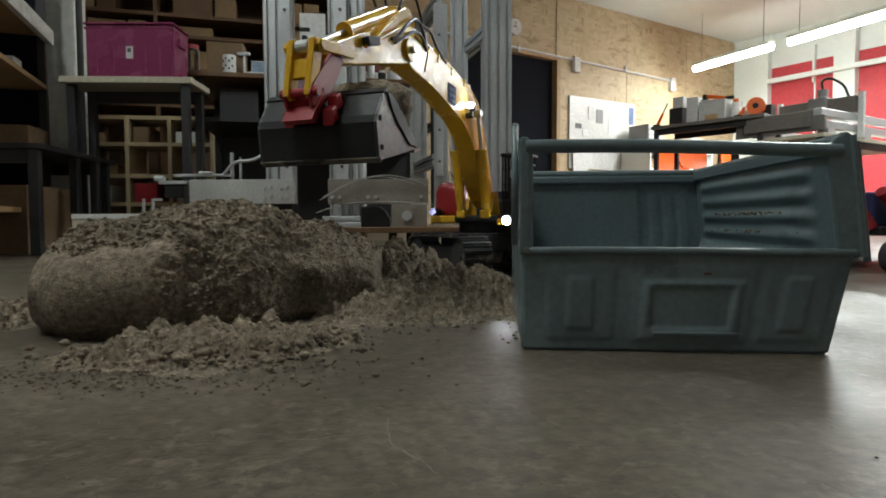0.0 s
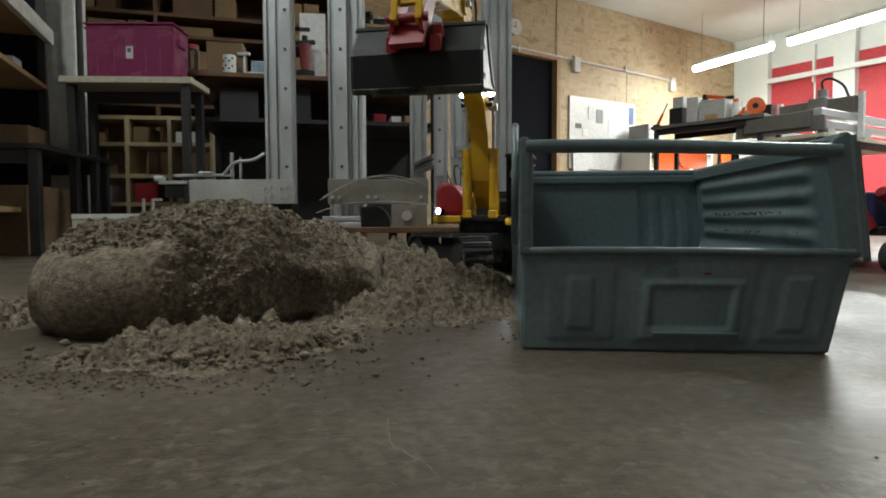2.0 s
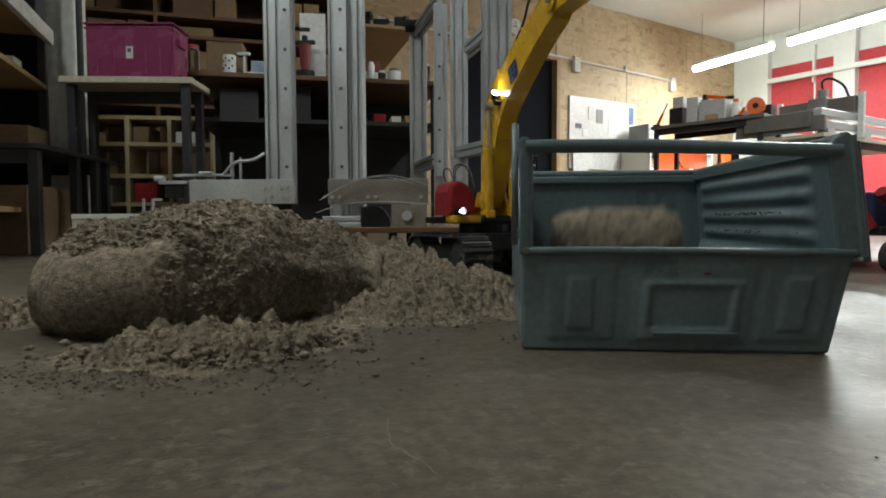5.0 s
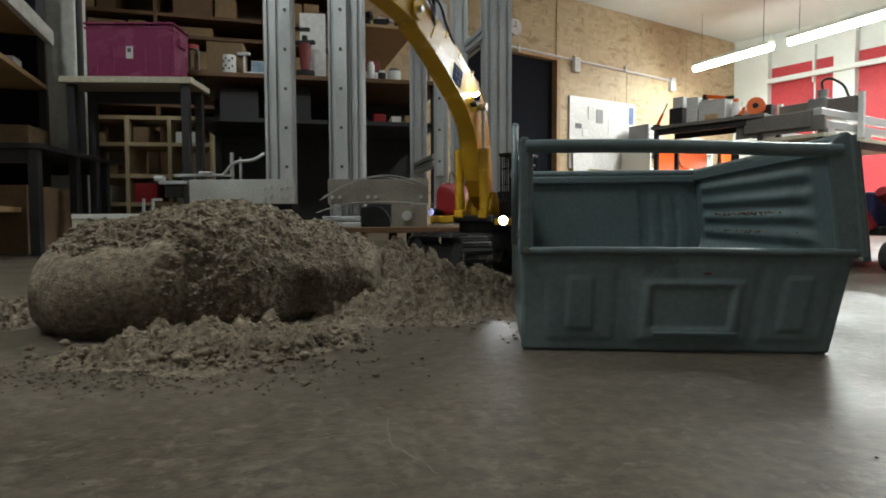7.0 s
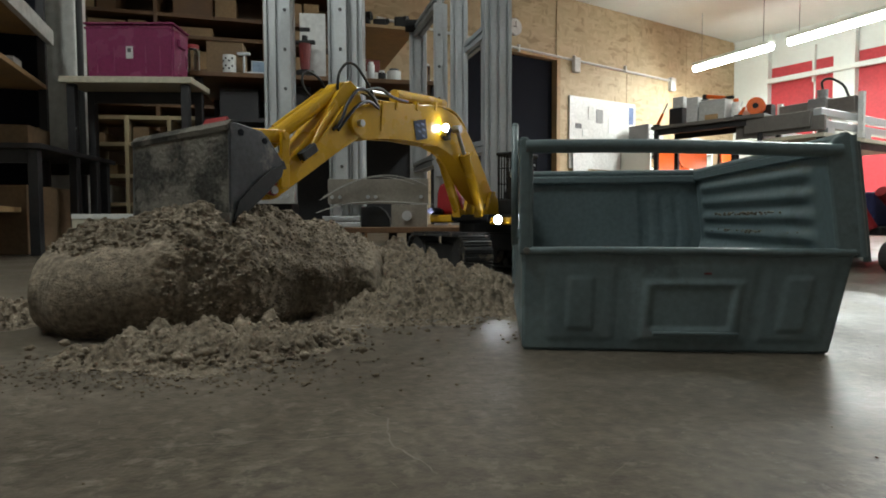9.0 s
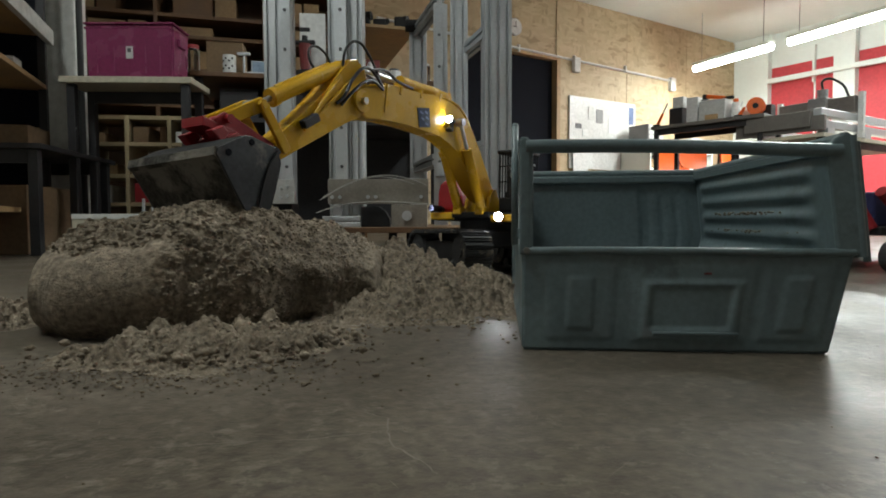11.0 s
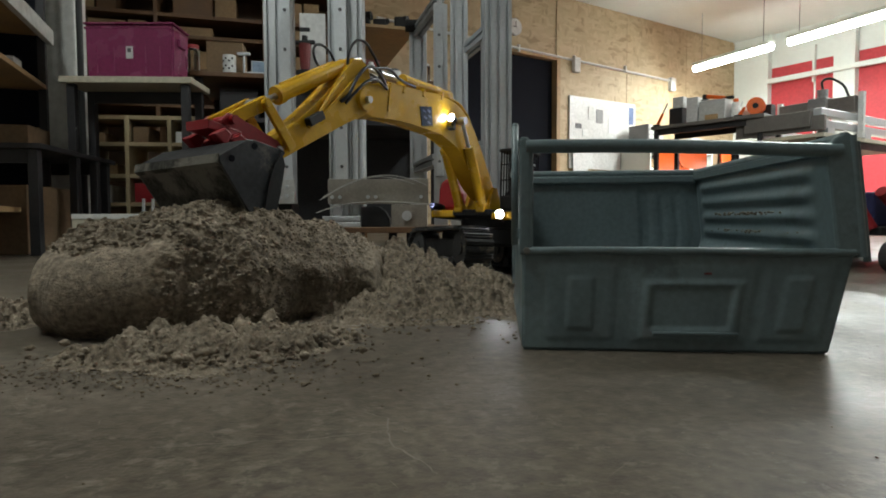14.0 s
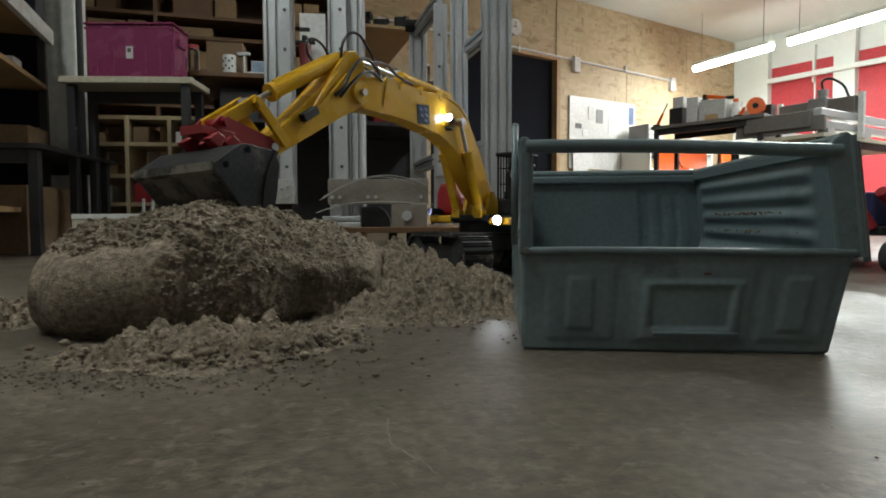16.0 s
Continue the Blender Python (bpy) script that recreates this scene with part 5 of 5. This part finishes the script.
for ix in range(3):
    for z in (0.232, 0.392, 0.572):
        if rnd.random() < 0.8:
            p = S2 @ Vector((0.035 + ix * 0.233, 0.03, z))
            carton(p.x, p.y, p.z, rnd.uniform(0.07, 0.16), 0.2, rnd.uniform(0.05, 0.11), radians(6), rnd.choice((M_CARD, M_CARD2, M_RED, M_PAPER)), "small box in a pigeonhole")


def bench_point(x, y):
    return T2 @ Vector((x, y, 0.82))


def build_bench_clutter():
    # clear bag-wrapped carton with bottles
    p = bench_point(0.06, 0.12)
    carton(p.x, p.y, p.z, 0.17, 0.14, 0.165, radians(10), M_CARD2, "open brown carton beside the pink tub")
    e = empty("glass_jar", Matrix.Translation(bench_point(0.01, 0.06)))
    part("glass", rod((0, 0, 0), (0, 0, 0.11), 0.03, seg=20), M_GLASS, e)
    part("lid", rod((0, 0, 0.11), (0, 0, 0.13), 0.028, seg=20), M_RED, e)
    thing(e, "glass jar with red lid", "jar")
    e = empty("mug", Matrix.Translation(bench_point(0.175, 0.04)))
    part("cup", rod((0, 0, 0), (0, 0, 0.085), 0.030, seg=24), M_PAPER, e)
    for k in range(8):
        a = -math.pi / 2 + (k % 4 - 1.5) * 0.5
        z = 0.02 + 0.035 * (k // 4) + 0.012 * (k % 2)
        part("dot", rod((0.0295 * math.cos(a), 0.0295 * math.sin(a), z), (0.031 * math.cos(a), 0.031 * math.sin(a), z), 0.005, seg=10), M_BLACK, e)
    thing(e, "white cylindrical mug with black dots", "mug")
    e = empty("display_device", Matrix.Translation(bench_point(0.27, 0.05)) @ Matrix.Rotation(radians(12), 4, "Z"))
    part("stand", box(-0.02, 0.11, -0.02, 0.06, 0, 0.012, 0.003), M_ALU, e)
    part("casing", box(0.0, 0.10, 0.02, 0.045, 0.012, 0.075, 0.004), M_ALU, e)
    part("screen", box(0.006, 0.094, 0.017, 0.02, 0.018, 0.07), M_SCREEN, e, "pale blue screen")
    thing(e, "small grey device with a pale blue screen", "device")
    e = empty("tripod_clamp", Matrix.Translation(bench_point(0.235, 0.10)))
    part("stem", rod((0, 0, 0), (0, 0, 0.11), 0.005), M_ALU, e)
    part("clamp", box(-0.03, 0.03, -0.012, 0.012, 0.105, 0.118, 0.002), M_ALU, e)
    part("foot_plate", rod((0, 0, 0), (0, 0, 0.006), 0.03), M_ALU, e)
    thing(e, "small metal clamp stand", "stand")
    e = empty("paper_board", Matrix.Translation(bench_point(0.50, 0.10)) @ Matrix.Rotation(radians(8), 4, "Z"))
    part("sheet", box(0, 0.125, 0, 0.006, 0, 0.325, 0.001), M_PAPER, e)
    part("print_bar", box(0.0, 0.05, -0.002, 0.0, 0.235, 0.255), M_BLACK, e)
    thing(e, "tall white card leaning on the bench", "card")
    e = empty("drill_machine", Matrix.Translation(bench_point(0.525, 0.05)))
    part("base", rod((0, 0, 0), (0, 0, 0.03), 0.045), M_BLACK, e)
    part("body", rod((0, 0, 0.03), (0, 0, 0.16), 0.022, 0.03), M_DKRED, e, "dark red body")
    part("arm", box(-0.06, 0.05, -0.012, 0.012, 0.16, 0.178, 0.004), M_BLACK, e)
    part("cap", rod((0.0, 0, 0.178), (0.0, 0, 0.20), 0.014), M_BLACK, e)
    thing(e, "small dark red bench drill with black arm", "tool")
    for x, r, h, mat, lab in ((0.80, 0.016, 0.075, M_PAPER, "small white bottle"), (0.845, 0.018, 0.08, M_CHROME, "shiny metal can"), (0.96, 0.035, 0.05, M_PAPER, "white bowl"), (1.07, 0.03, 0.055, M_PAPER, "white cup"), (1.13, 0.016, 0.085, M_GLASS, "clear glass bottle"), (0.90, 0.02, 0.04, M_BLACK, "small black pot"), (0.66, 0.018, 0.12, M_TEAL, "teal spray can")):
        e = empty("container", Matrix.Translation(bench_point(x, 0.06)))
        part("body", rod((0, 0, 0), (0, 0, h), r, seg=18), mat, e)
        part("cap", rod((0, 0, h), (0, 0, h + 0.012), r * 0.7, seg=14), M_PAPER if mat is not M_PAPER else M_GROOVE, e)
        thing(e, lab + " standing on the workbench", "container", "bench containers")
    for x, w, h, mat in ((0.86, 0.06, 0.04, M_RED), (0.95, 0.05, 0.03, M_PAPER), (1.02, 0.10, 0.035, M_WOOD), (0.7, 0.1, 0.12, M_BLACK), (0.35, 0.2, 0.16, M_LEG), (0.12, 0.18, 0.14, M_LEG)):
        p = T2 @ Vector((x, 0.09, 0.62))
        carton(p.x, p.y, p.z, w, 0.12, h, radians(12), mat, "small box on the bench's lower shelf")
    # small wall shelf with black gear
    m = Matrix.Translation((-0.72, 4.42, 1.52)) @ Matrix.Rotation(YAW * 0.5, 4, "Z")
    e = empty("bracket_shelf", m)
    part("board", box(0, 0.55, 0, 1.55, 0, 0.022), M_WOOD, e)
    part("bracket", prism([(0.0, 0.0), (0.3, 0.0), (0.0, -0.2)], 0.05, 0.07, axis="x"), M_WOOD, e)
    thing(e, "small wooden shelf board fixed to the wall", "shelf")
    for x, w, h in ((0.05, 0.16, 0.09), (0.24, 0.1, 0.06), (0.40, 0.09, 0.09)):
        q = m @ Vector((x, 0.06, 0.022))
        b = empty("black_gear", Matrix.Translation(q))
        part("body", box(0, w, 0, 0.12, 0, h, 0.012), M_BLACK, b)
        part("barrel", rod((w * 0.2, 0.06, h * 0.7), (w * 1.1, 0.02, h * 0.75), h * 0.35), M_BLACK, b)
        thing(b, "dark piece of gear on the wall shelf", "tool", "gear on shelf")
    m2 = Matrix.Translation((-0.72, 4.3, 1.05)) @ Matrix.Rotation(YAW * 0.5, 4, "Z")
    e = empty("bracket_shelf", m2)
    part("board", box(0, 0.5, 0, 1.5, 0, 0.02), M_WOOD, e)
    part("riser", box(0.0, 0.02, 0, 0.4, 0.02, 0.3), M_WOOD, e)
    thing(e, "wooden shelf board fixed to the wall", "shelf")
    q = m2 @ Vector((0.1, 0.1, 0.02))
    carton(q.x, q.y, q.z, 0.26, 0.2, 0.12, YAW * 0.5, M_PAPER, "white and red box on the wall shelf")
    carton(q.x + 0.01, q.y - 0.003, q.z + 0.127, 0.2, 0.18, 0.08, YAW * 0.5, M_DKRED, "flat dark red box")


build_bench_clutter()


def build_side_rack():
    m = Matrix.Translation((-1.725, 2.7, 0)) @ Matrix.Rotation(radians(19), 4, "Z")
    e = empty("side_rack", m)
    for z in (0.16, 0.695, 0.93):
        part("shelf_board", box(-0.42, 0, -1.2, 0.0, z, z + 0.02, 0.002), M_WOOD, e)
    # near-black sheet added to darken the gaps and hide the bright wall
    part("end_panel", box(-0.385, -0.035, -0.001, 0.012, 0.185, 1.4), M_DARK, e, "added near-black sheet darkening the rack end")
    part("fascia", box(-0.004, 0.02, -1.2, 0.03, 0.90, 0.965, 0.002), M_GREYWALL, e)
    for x in (-0.42, -0.03):
        for y in (-0.03, -1.2):
            part("upright", box(x, x + 0.03, y, y + 0.03, 0, 1.4), M_LEG, e)
    thing(e, "wooden shelf rack with grey fascia board", "shelf")
    for x, y, z, w, h, mat in ((-0.14, -0.3, 0.715, 0.1, 0.05, M_PAPER), (-0.15, -0.16, 0.715, 0.06, 0.07, M_CARD), (-0.2, -0.5, 0.715, 0.12, 0.1, M_PAPER), (-0.16, -0.3, 0.95, 0.12, 0.09, M_CARD), (-0.15, -0.5, 0.95, 0.1, 0.12, M_ALU)):
        q = m @ Vector((x, y, z))
        carton(q.x, q.y, q.z, w, 0.09, h, 0.3, mat, "small box on the side rack")
    for x, y, w, h in ((0.2, 0.2, 0.16, 0.09), (0.05, 0.4, 0.2, 0.1)):
        q = T3 @ Vector((x, y, 0.41))
        carton(q.x, q.y, q.z, w, 0.2, h, 0.2, M_CARD2, "brown carton on the low table")
    q = T3 @ Vector((0.05, 0.1, 0.0))
    carton(q.x, q.y, 0.0, 0.35, 0.4, 0.26, 0.14, M_CARD2, "dark brown crate under the low table")


build_side_rack()


# ---- east end of the workshop ----
def shell_bm(w, h, z, upright):
    """A rounded, dished plastic shell, lying as a seat or standing as a backrest."""
    bm = bmesh.new()
    n = 8
    grid = []
    for side in (0, 0.014):
        rows = []
        for i in range(n + 1):
            u = i / n * 2 - 1
            row = []
            for j in range(n + 1):
                v = j / n * 2 - 1
                s = (1 - 0.12 * abs(v) ** 4, 1 - 0.12 * abs(u) ** 4)
                dish = 0.03 * (u * u) + 0.015 * v * v
                if upright:
                    co = (u * w * s[0], 0.2 - dish + side, z + v * h * s[1])
                else:
                    co = (u * w * s[0], v * h * s[1], z + dish - side)
                row.append(bm.verts.new(co))
            rows.append(row)
        grid.append(rows)
    for k in (0, 1):
        for i in range(n):
            for j in range(n):
                g = grid[k]
                bm.faces.new((g[i][j], g[i + 1][j], g[i + 1][j + 1], g[i][j + 1]))
    rim = [(i, 0) for i in range(n)] + [(n, j) for j in range(n)] + [(n - i, n) for i in range(n)] + [(0, n - j) for j in range(n)]
    for a, b in zip(rim, rim[1:] + rim[:1]):
        bm.faces.new((grid[0][a[0]][a[1]], grid[0][b[0]][b[1]], grid[1][b[0]][b[1]], grid[1][a[0]][a[1]]))
    bmesh.ops.recalc_face_normals(bm, faces=bm.faces)
    return bm


def build_east():
    wb = empty("whiteboard", NORTH)
    part("board", box(0.20, 1.40, -0.035, -0.013, 0.75, 1.63, 0.003), M_BOARD, wb)
    for x0, x1, z0, z1, mat in ((0.52, 0.62, 1.36, 1.52, M_BOARD2), (0.66, 0.78, 1.33, 1.50, M_GREYP), (0.88, 1.08, 1.22, 1.42, M_PAPER), (1.27, 1.36, 1.36, 1.58, M_BLUEP), (0.30, 0.40, 1.24, 1.30, M_GROOVE), (0.25, 0.60, 0.80, 1.12, M_PAPER), (0.42, 0.52, 1.16, 1.24, M_PAPER), (1.30, 1.34, 1.22, 1.30, M_GROOVE)):
        part("paper_note", box(x0, x1, -0.040, -0.0355, z0, z1), mat, wb)
    thing(wb, "white board with pinned papers on the chipboard wall", "whiteboard")
    lean = empty("paper_sheet", NORTH @ Matrix.Translation((0.24, -0.06, 0.62)))
    part("sheet", box(0, 0.25, -0.004, 0, 0, 0.42), M_PAPER, lean)
    part("pin", rod((0.12, -0.01, 0.4), (0.12, 0.048, 0.4), 0.005, seg=6), M_BLACK, lean)
    thing(lean, "loose white sheet hanging below the board", "paper")
    cab = empty("white_cabinet", NORTH @ Matrix.Translation((1.12, -0.50, 0)))
    part("side_panel", box(0, 0.02, 0, 0.46, 0, 0.98), M_WHITE, cab)
    part("side_panel", box(1.28, 1.30, 0, 0.46, 0, 0.98), M_WHITE, cab)
    part("top", box(0, 1.30, 0, 0.46, 0.981, 1.0), M_WHITE, cab)
    for z in (0.25, 0.50, 0.74):
        part("shelf_board", box(0.021, 1.279, 0.01, 0.45, z, z + 0.02), M_WHITE, cab)
    part("back_panel", box(0, 1.3, 0.461, 0.47, 0, 1.0), M_GREYP, cab)
    thing(cab, "open white cabinet against the chipboard wall", "cabinet")
    for x, w, h, mat in ((0.08, 0.2, 0.12, M_CARD), (0.36, 0.14, 0.16, M_PAPER), (0.6, 0.16, 0.1, M_BLUEP), (0.85, 0.18, 0.15, M_PAPER), (1.06, 0.12, 0.12, M_CARD2)):
        q = cab.matrix_basis @ Vector((x, 0.1, 0.761))
        carton(q.x, q.y, q.z, w, 0.2, h, YAW, mat, "small box in the white cabinet")
    dr = empty("drawer_unit", NORTH @ Matrix.Translation((1.17, -0.42, 1.001)))
    part("casing", box(0, 0.30, 0, 0.3, 0, 0.31, 0.004), M_GREYP, dr)
    for k in range(5):
        dw = part("drawer", box(0.012, 0.288, -0.012, -0.001, 0.012 + k * 0.059, 0.062 + k * 0.059, 0.003), M_BOARD2, dr)
        part("handle", box(0.10, 0.20, -0.024, -0.012, 0.030 + k * 0.059, 0.042 + k * 0.059, 0.003), M_LEG, dw)
    thing(dr, "small grey drawer unit on the white cabinet", "drawer unit")
    for x, w, h, mat in ((0.75, 0.2, 0.12, M_PAPER), (1.0, 0.22, 0.2, M_BOARD2)):
        q = cab.matrix_basis @ Vector((x, 0.1, 1.001))
        carton(q.x, q.y, q.z, w, 0.2, h, YAW, mat, "pale box on the white cabinet")
    # dark bench standing out from the wall
    b = Matrix.Translation((1.87, 5.52, 0)) @ Matrix.Rotation(math.atan2(-0.69, 0.62), 4, "Z")
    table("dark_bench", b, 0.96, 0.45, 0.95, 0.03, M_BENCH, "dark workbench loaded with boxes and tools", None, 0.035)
    for x, y, z, w, d, h, mat, lab in ((0.12, 0.1, 0.95, 0.12, 0.2, 0.15, M_LEG, "black box on the dark bench"), (0.14, 0.12, 1.107, 0.1, 0.16, 0.09, M_PAPER, "white box on top of a black box"), (0.28, 0.1, 0.95, 0.10, 0.2, 0.22, M_PAPER, "tall white box on the dark bench"), (0.40, 0.08, 0.95, 0.22, 0.22, 0.17, M_BOARD2, "white carton on the dark bench"), (0.47, 0.04, 0.95, 0.10, 0.03, 0.045, M_WOOD, "small yellow box on the dark bench"), (0.66, 0.1, 0.95, 0.16, 0.2, 0.05, M_PAPER, "flat white tray on the dark bench"), (0.82, 0.25, 0.95, 0.1, 0.1, 0.1, M_BLACK, "black case on the dark bench")):
        q = b @ Vector((x, y, z))
        carton(q.x, q.y, q.z, w, d, h, math.atan2(-0.69, 0.62), mat, lab)
    g = empty("angle_grinder", b @ Matrix.Translation((0.44, 0.14, 1.121)) @ Matrix.Rotation(0.1, 4, "Z") @ Matrix.Scale(0.55, 4))
    part("body", rod((0, 0, 0.09), (0.28, 0, 0.035), 0.03, 0.025), M_ORANGE, g)
    part("head", rod((-0.03, 0, 0.045), (-0.03, 0, 0.12), 0.035), M_BLACK, g)
    part("disc", rod((-0.03, 0, 0.035), (-0.03, 0, 0.045), 0.06), M_GROOVE, g)
    part("grip", rod((0.28, 0, 0.035), (0.4, 0, 0.03), 0.024), M_BLACK, g)
    thing(g, "orange and black power tool lying on boxes", "power tool")
    g = empty("white_bottle", b @ Matrix.Translation((0.66, 0.2, 1.007)))
    part("body", rod((0, 0, 0), (0, 0, 0.09), 0.045, 0.03), M_PAPER, g)
    part("cap", rod((0, 0, 0.09), (0, 0, 0.12), 0.02), M_ORANGE, g)
    thing(g, "white bottle with orange cap", "bottle")
    sp = empty("cable_reel", b @ Matrix.Translation((0.88, 0.05, 1.017)) @ Matrix.Rotation(0.25, 4, "Z"))
    for y in (-0.03, 0.03):
        part("flange", rod((0, y - 0.004, 0), (0, y + 0.004, 0), 0.066, seg=28), M_ORANGE, sp)
        part("spoke_plate", rod((0, y * 1.2 - 0.004, 0), (0, y * 1.2 + 0.004, 0), 0.022, seg=16), M_BLACK, sp)
    part("drum", rod((0, -0.03, 0), (0, 0.03, 0), 0.045, seg=24), M_BLACK, sp)
    thing(sp, "orange cable reel on the dark bench", "reel")
    for x, y, h, tilt in ((0.05, 0.02, 0.24, 0.25), (0.60, 0.30, 0.20, -0.3), (0.74, 0.05, 0.16, 0.4)):
        g = empty("hand_tool", b @ Matrix.Translation((x, y, 0.95)) @ Matrix.Rotation(tilt, 4, "Z"))
        part("grip", rod((0, 0, 0), (0.05, 0, h * 0.45), 0.014, 0.011), M_ORANGE, g, "orange plastic grip")
        part("shaft", rod((0.05, 0, h * 0.45), (0.09, 0, h * 0.8), 0.006), M_ALU, g)
        part("stand", box(-0.03, 0.03, -0.03, 0.03, 0, 0.012, 0.003), M_BLACK, g)
        thing(g, "hand tool with orange grip on the dark bench", "tool", "hand tools")
    # orange stacking chairs beside the bench
    chair = empty("chair", Matrix.Translation((2.55, 5.9, 0)) @ Matrix.Rotation(0.5, 4, "Z"))
    part("seat", shell_bm(0.21, 0.2, 0.44, False), M_ORANGE, chair)
    part("backrest", shell_bm(0.2, 0.14, 0.76, True), M_ORANGE, chair)
    for x in (-0.19, 0.19):
        part("leg", rod((x, -0.19, 0), (x, -0.17, 0.44), 0.012), M_LEG, chair)
        part("leg", rod((x, 0.22, 0), (x, 0.19, 0.9), 0.012), M_LEG, chair)
    thing(chair, "orange plastic chair with dark tubular legs", "chair", "orange chairs")
    copy_thing(chair, Matrix.Translation((3.05, 6.2, 0)) @ Matrix.Rotation(0.9, 4, "Z"))
    copy_thing(chair, Matrix.Translation((2.62, 6.7, 0)) @ Matrix.Rotation(0.2, 4, "Z"))
    # bench with the router frame
    b = Matrix.Translation((2.77, 4.46, 0)) @ Matrix.Rotation(YAW, 4, "Z")
    table("router_bench", b, 1.8, 0.75, 0.75, 0.03, M_TABLETOP, "pale workbench carrying a router frame", None, 0.045)
    e = empty("router_machine", b @ Matrix.Translation((0, 0, 0.75)))
    for z in (0.045, 0.13):
        part("rail", box(0.02, 1.5, 0.03, 0.09, z, z + 0.055, 0.004), M_ALU, e, "bright slotted aluminium rail")
    part("rail", box(0.02, 1.5, 0.60, 0.66, 0.04, 0.12, 0.004), M_ALU, e)
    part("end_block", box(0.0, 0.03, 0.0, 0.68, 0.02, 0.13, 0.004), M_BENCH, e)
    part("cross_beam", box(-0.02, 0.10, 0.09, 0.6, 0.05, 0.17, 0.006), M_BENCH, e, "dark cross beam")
    part("bridge_post", box(0.58, 0.62, -0.01, 0.03, 0.0, 0.36, 0.004), M_PAPER, e)
    part("bridge_post", box(0.58, 0.62, 0.62, 0.66, 0.0, 0.36, 0.004), M_PAPER, e)
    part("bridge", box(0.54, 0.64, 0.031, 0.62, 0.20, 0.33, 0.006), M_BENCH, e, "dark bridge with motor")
    part("spindle", rod((0.60, 0.30, 0.14), (0.60, 0.30, 0.42), 0.04), M_GREYP, e)
    part("spindle_mount", box(0.50, 0.66, 0.23, 0.37, 0.19, 0.345, 0.006), M_GREYP, e)
    tube("cable", [(0.60, 0.30, 0.42), (0.55, 0.27, 0.49), (0.62, 0.18, 0.46), (0.6, 0.1, 0.33)], 0.01, M_HOSE, e)
    for k in range(3):
        part("foot_block", box(0.1 + k * 0.6, 0.2 + k * 0.6, 0.02, 0.1, 0.0, 0.045), M_ALU, e)
    thing(e, "router frame of aluminium rails with black bridge", "machine")
    for x, r, h, mat in ((0.72, 0.05, 0.28, M_GLASS), (0.9, 0.045, 0.2, M_PAPER), (1.05, 0.05, 0.25, M_PAPER)):
        q = empty("large_bottle", b @ Matrix.Translation((x, 0.35, 0.75)))
        part("body", rod((0, 0, 0), (0, 0, h), r, seg=20), mat, q)
        part("neck", rod((0, 0, h), (0, 0, h + 0.06), r * 0.4, r * 0.3), mat, q)
        thing(q, "large pale bottle on the router bench", "bottle", "bench bottles")
    rc = empty("red_cabinet", b @ Matrix.Translation((0.40, 0.22, 0.221)))
    part("body", box(0, 0.34, 0, 0.4, 0, 0.47, 0.004), M_RED, rc)
    for k in range(4):
        part("drawer", box(0.01, 0.33, -0.012, -0.001, 0.012 + k * 0.113, 0.115 + k * 0.113, 0.003), M_RED, rc)
    thing(rc, "red metal tool cabinet under the router bench", "cabinet")
    # small trolley at the edge of the open floor
    tr = empty("trolley", Matrix.Translation((1.05, 1.46, 0)) @ Matrix.Rotation(0.35, 4, "Z"))
    part("deck", box(-0.03, 0.5, -0.02, 0.4, 0.085, 0.105, 0.004), M_BLACK, tr)
    part("red_rail", rod((-0.02, -0.01, 0.19), (0.12, -0.01, 0.09), 0.014), M_RED, tr)
    part("red_rail", rod((-0.03, 0.0, 0.10), (-0.05, 0.05, 0.20), 0.012), M_RED, tr)
    part("blue_box", box(0.0, 0.4, 0.02, 0.35, 0.106, 0.19, 0.006), M_NAVY, tr, "dark blue box body")
    for x in (0.0, 0.44):
        for y in (-0.03, 0.38):
            w = part("wheel", rod((x, y - 0.012, 0.036), (x, y + 0.012, 0.036), 0.036, seg=24), M_RUBBER, tr)
            part("hub", rod((x, y - 0.015, 0.036), (x, y + 0.015, 0.036), 0.012), M_ALU, w)
            part("fork", box(x - 0.006, x + 0.006, y - 0.016, y - 0.013, 0.03, 0.086), M_ALU, tr)
    thing(tr, "dark blue and red trolley on black wheels", "trolley")


build_east()


def motions():
    times = [i / 10 for i in range(161)]
    table = [(t, poses_at(t)) for t in times]
    for key, ob in MOVING.items():
        walk(ob, [(t, p[key]) for t, p in table])
    # the load rides in the bucket, then drops into the bin and stays there
    walk(EXCAVATOR, [(t, root_at(t)) for t in times])
    rows = [(t, root_at(t) @ p["bucket"]) for t, p in table if t <= 4.5]
    rest = pose(0.27, 0.86, 0.098)
    rows += [(5.0, pose(0.27, 0.86, 0.15, 0, 20, 60)), (5.2, rest), (16.0, rest)]
    walk(LOAD, rows)


motions()
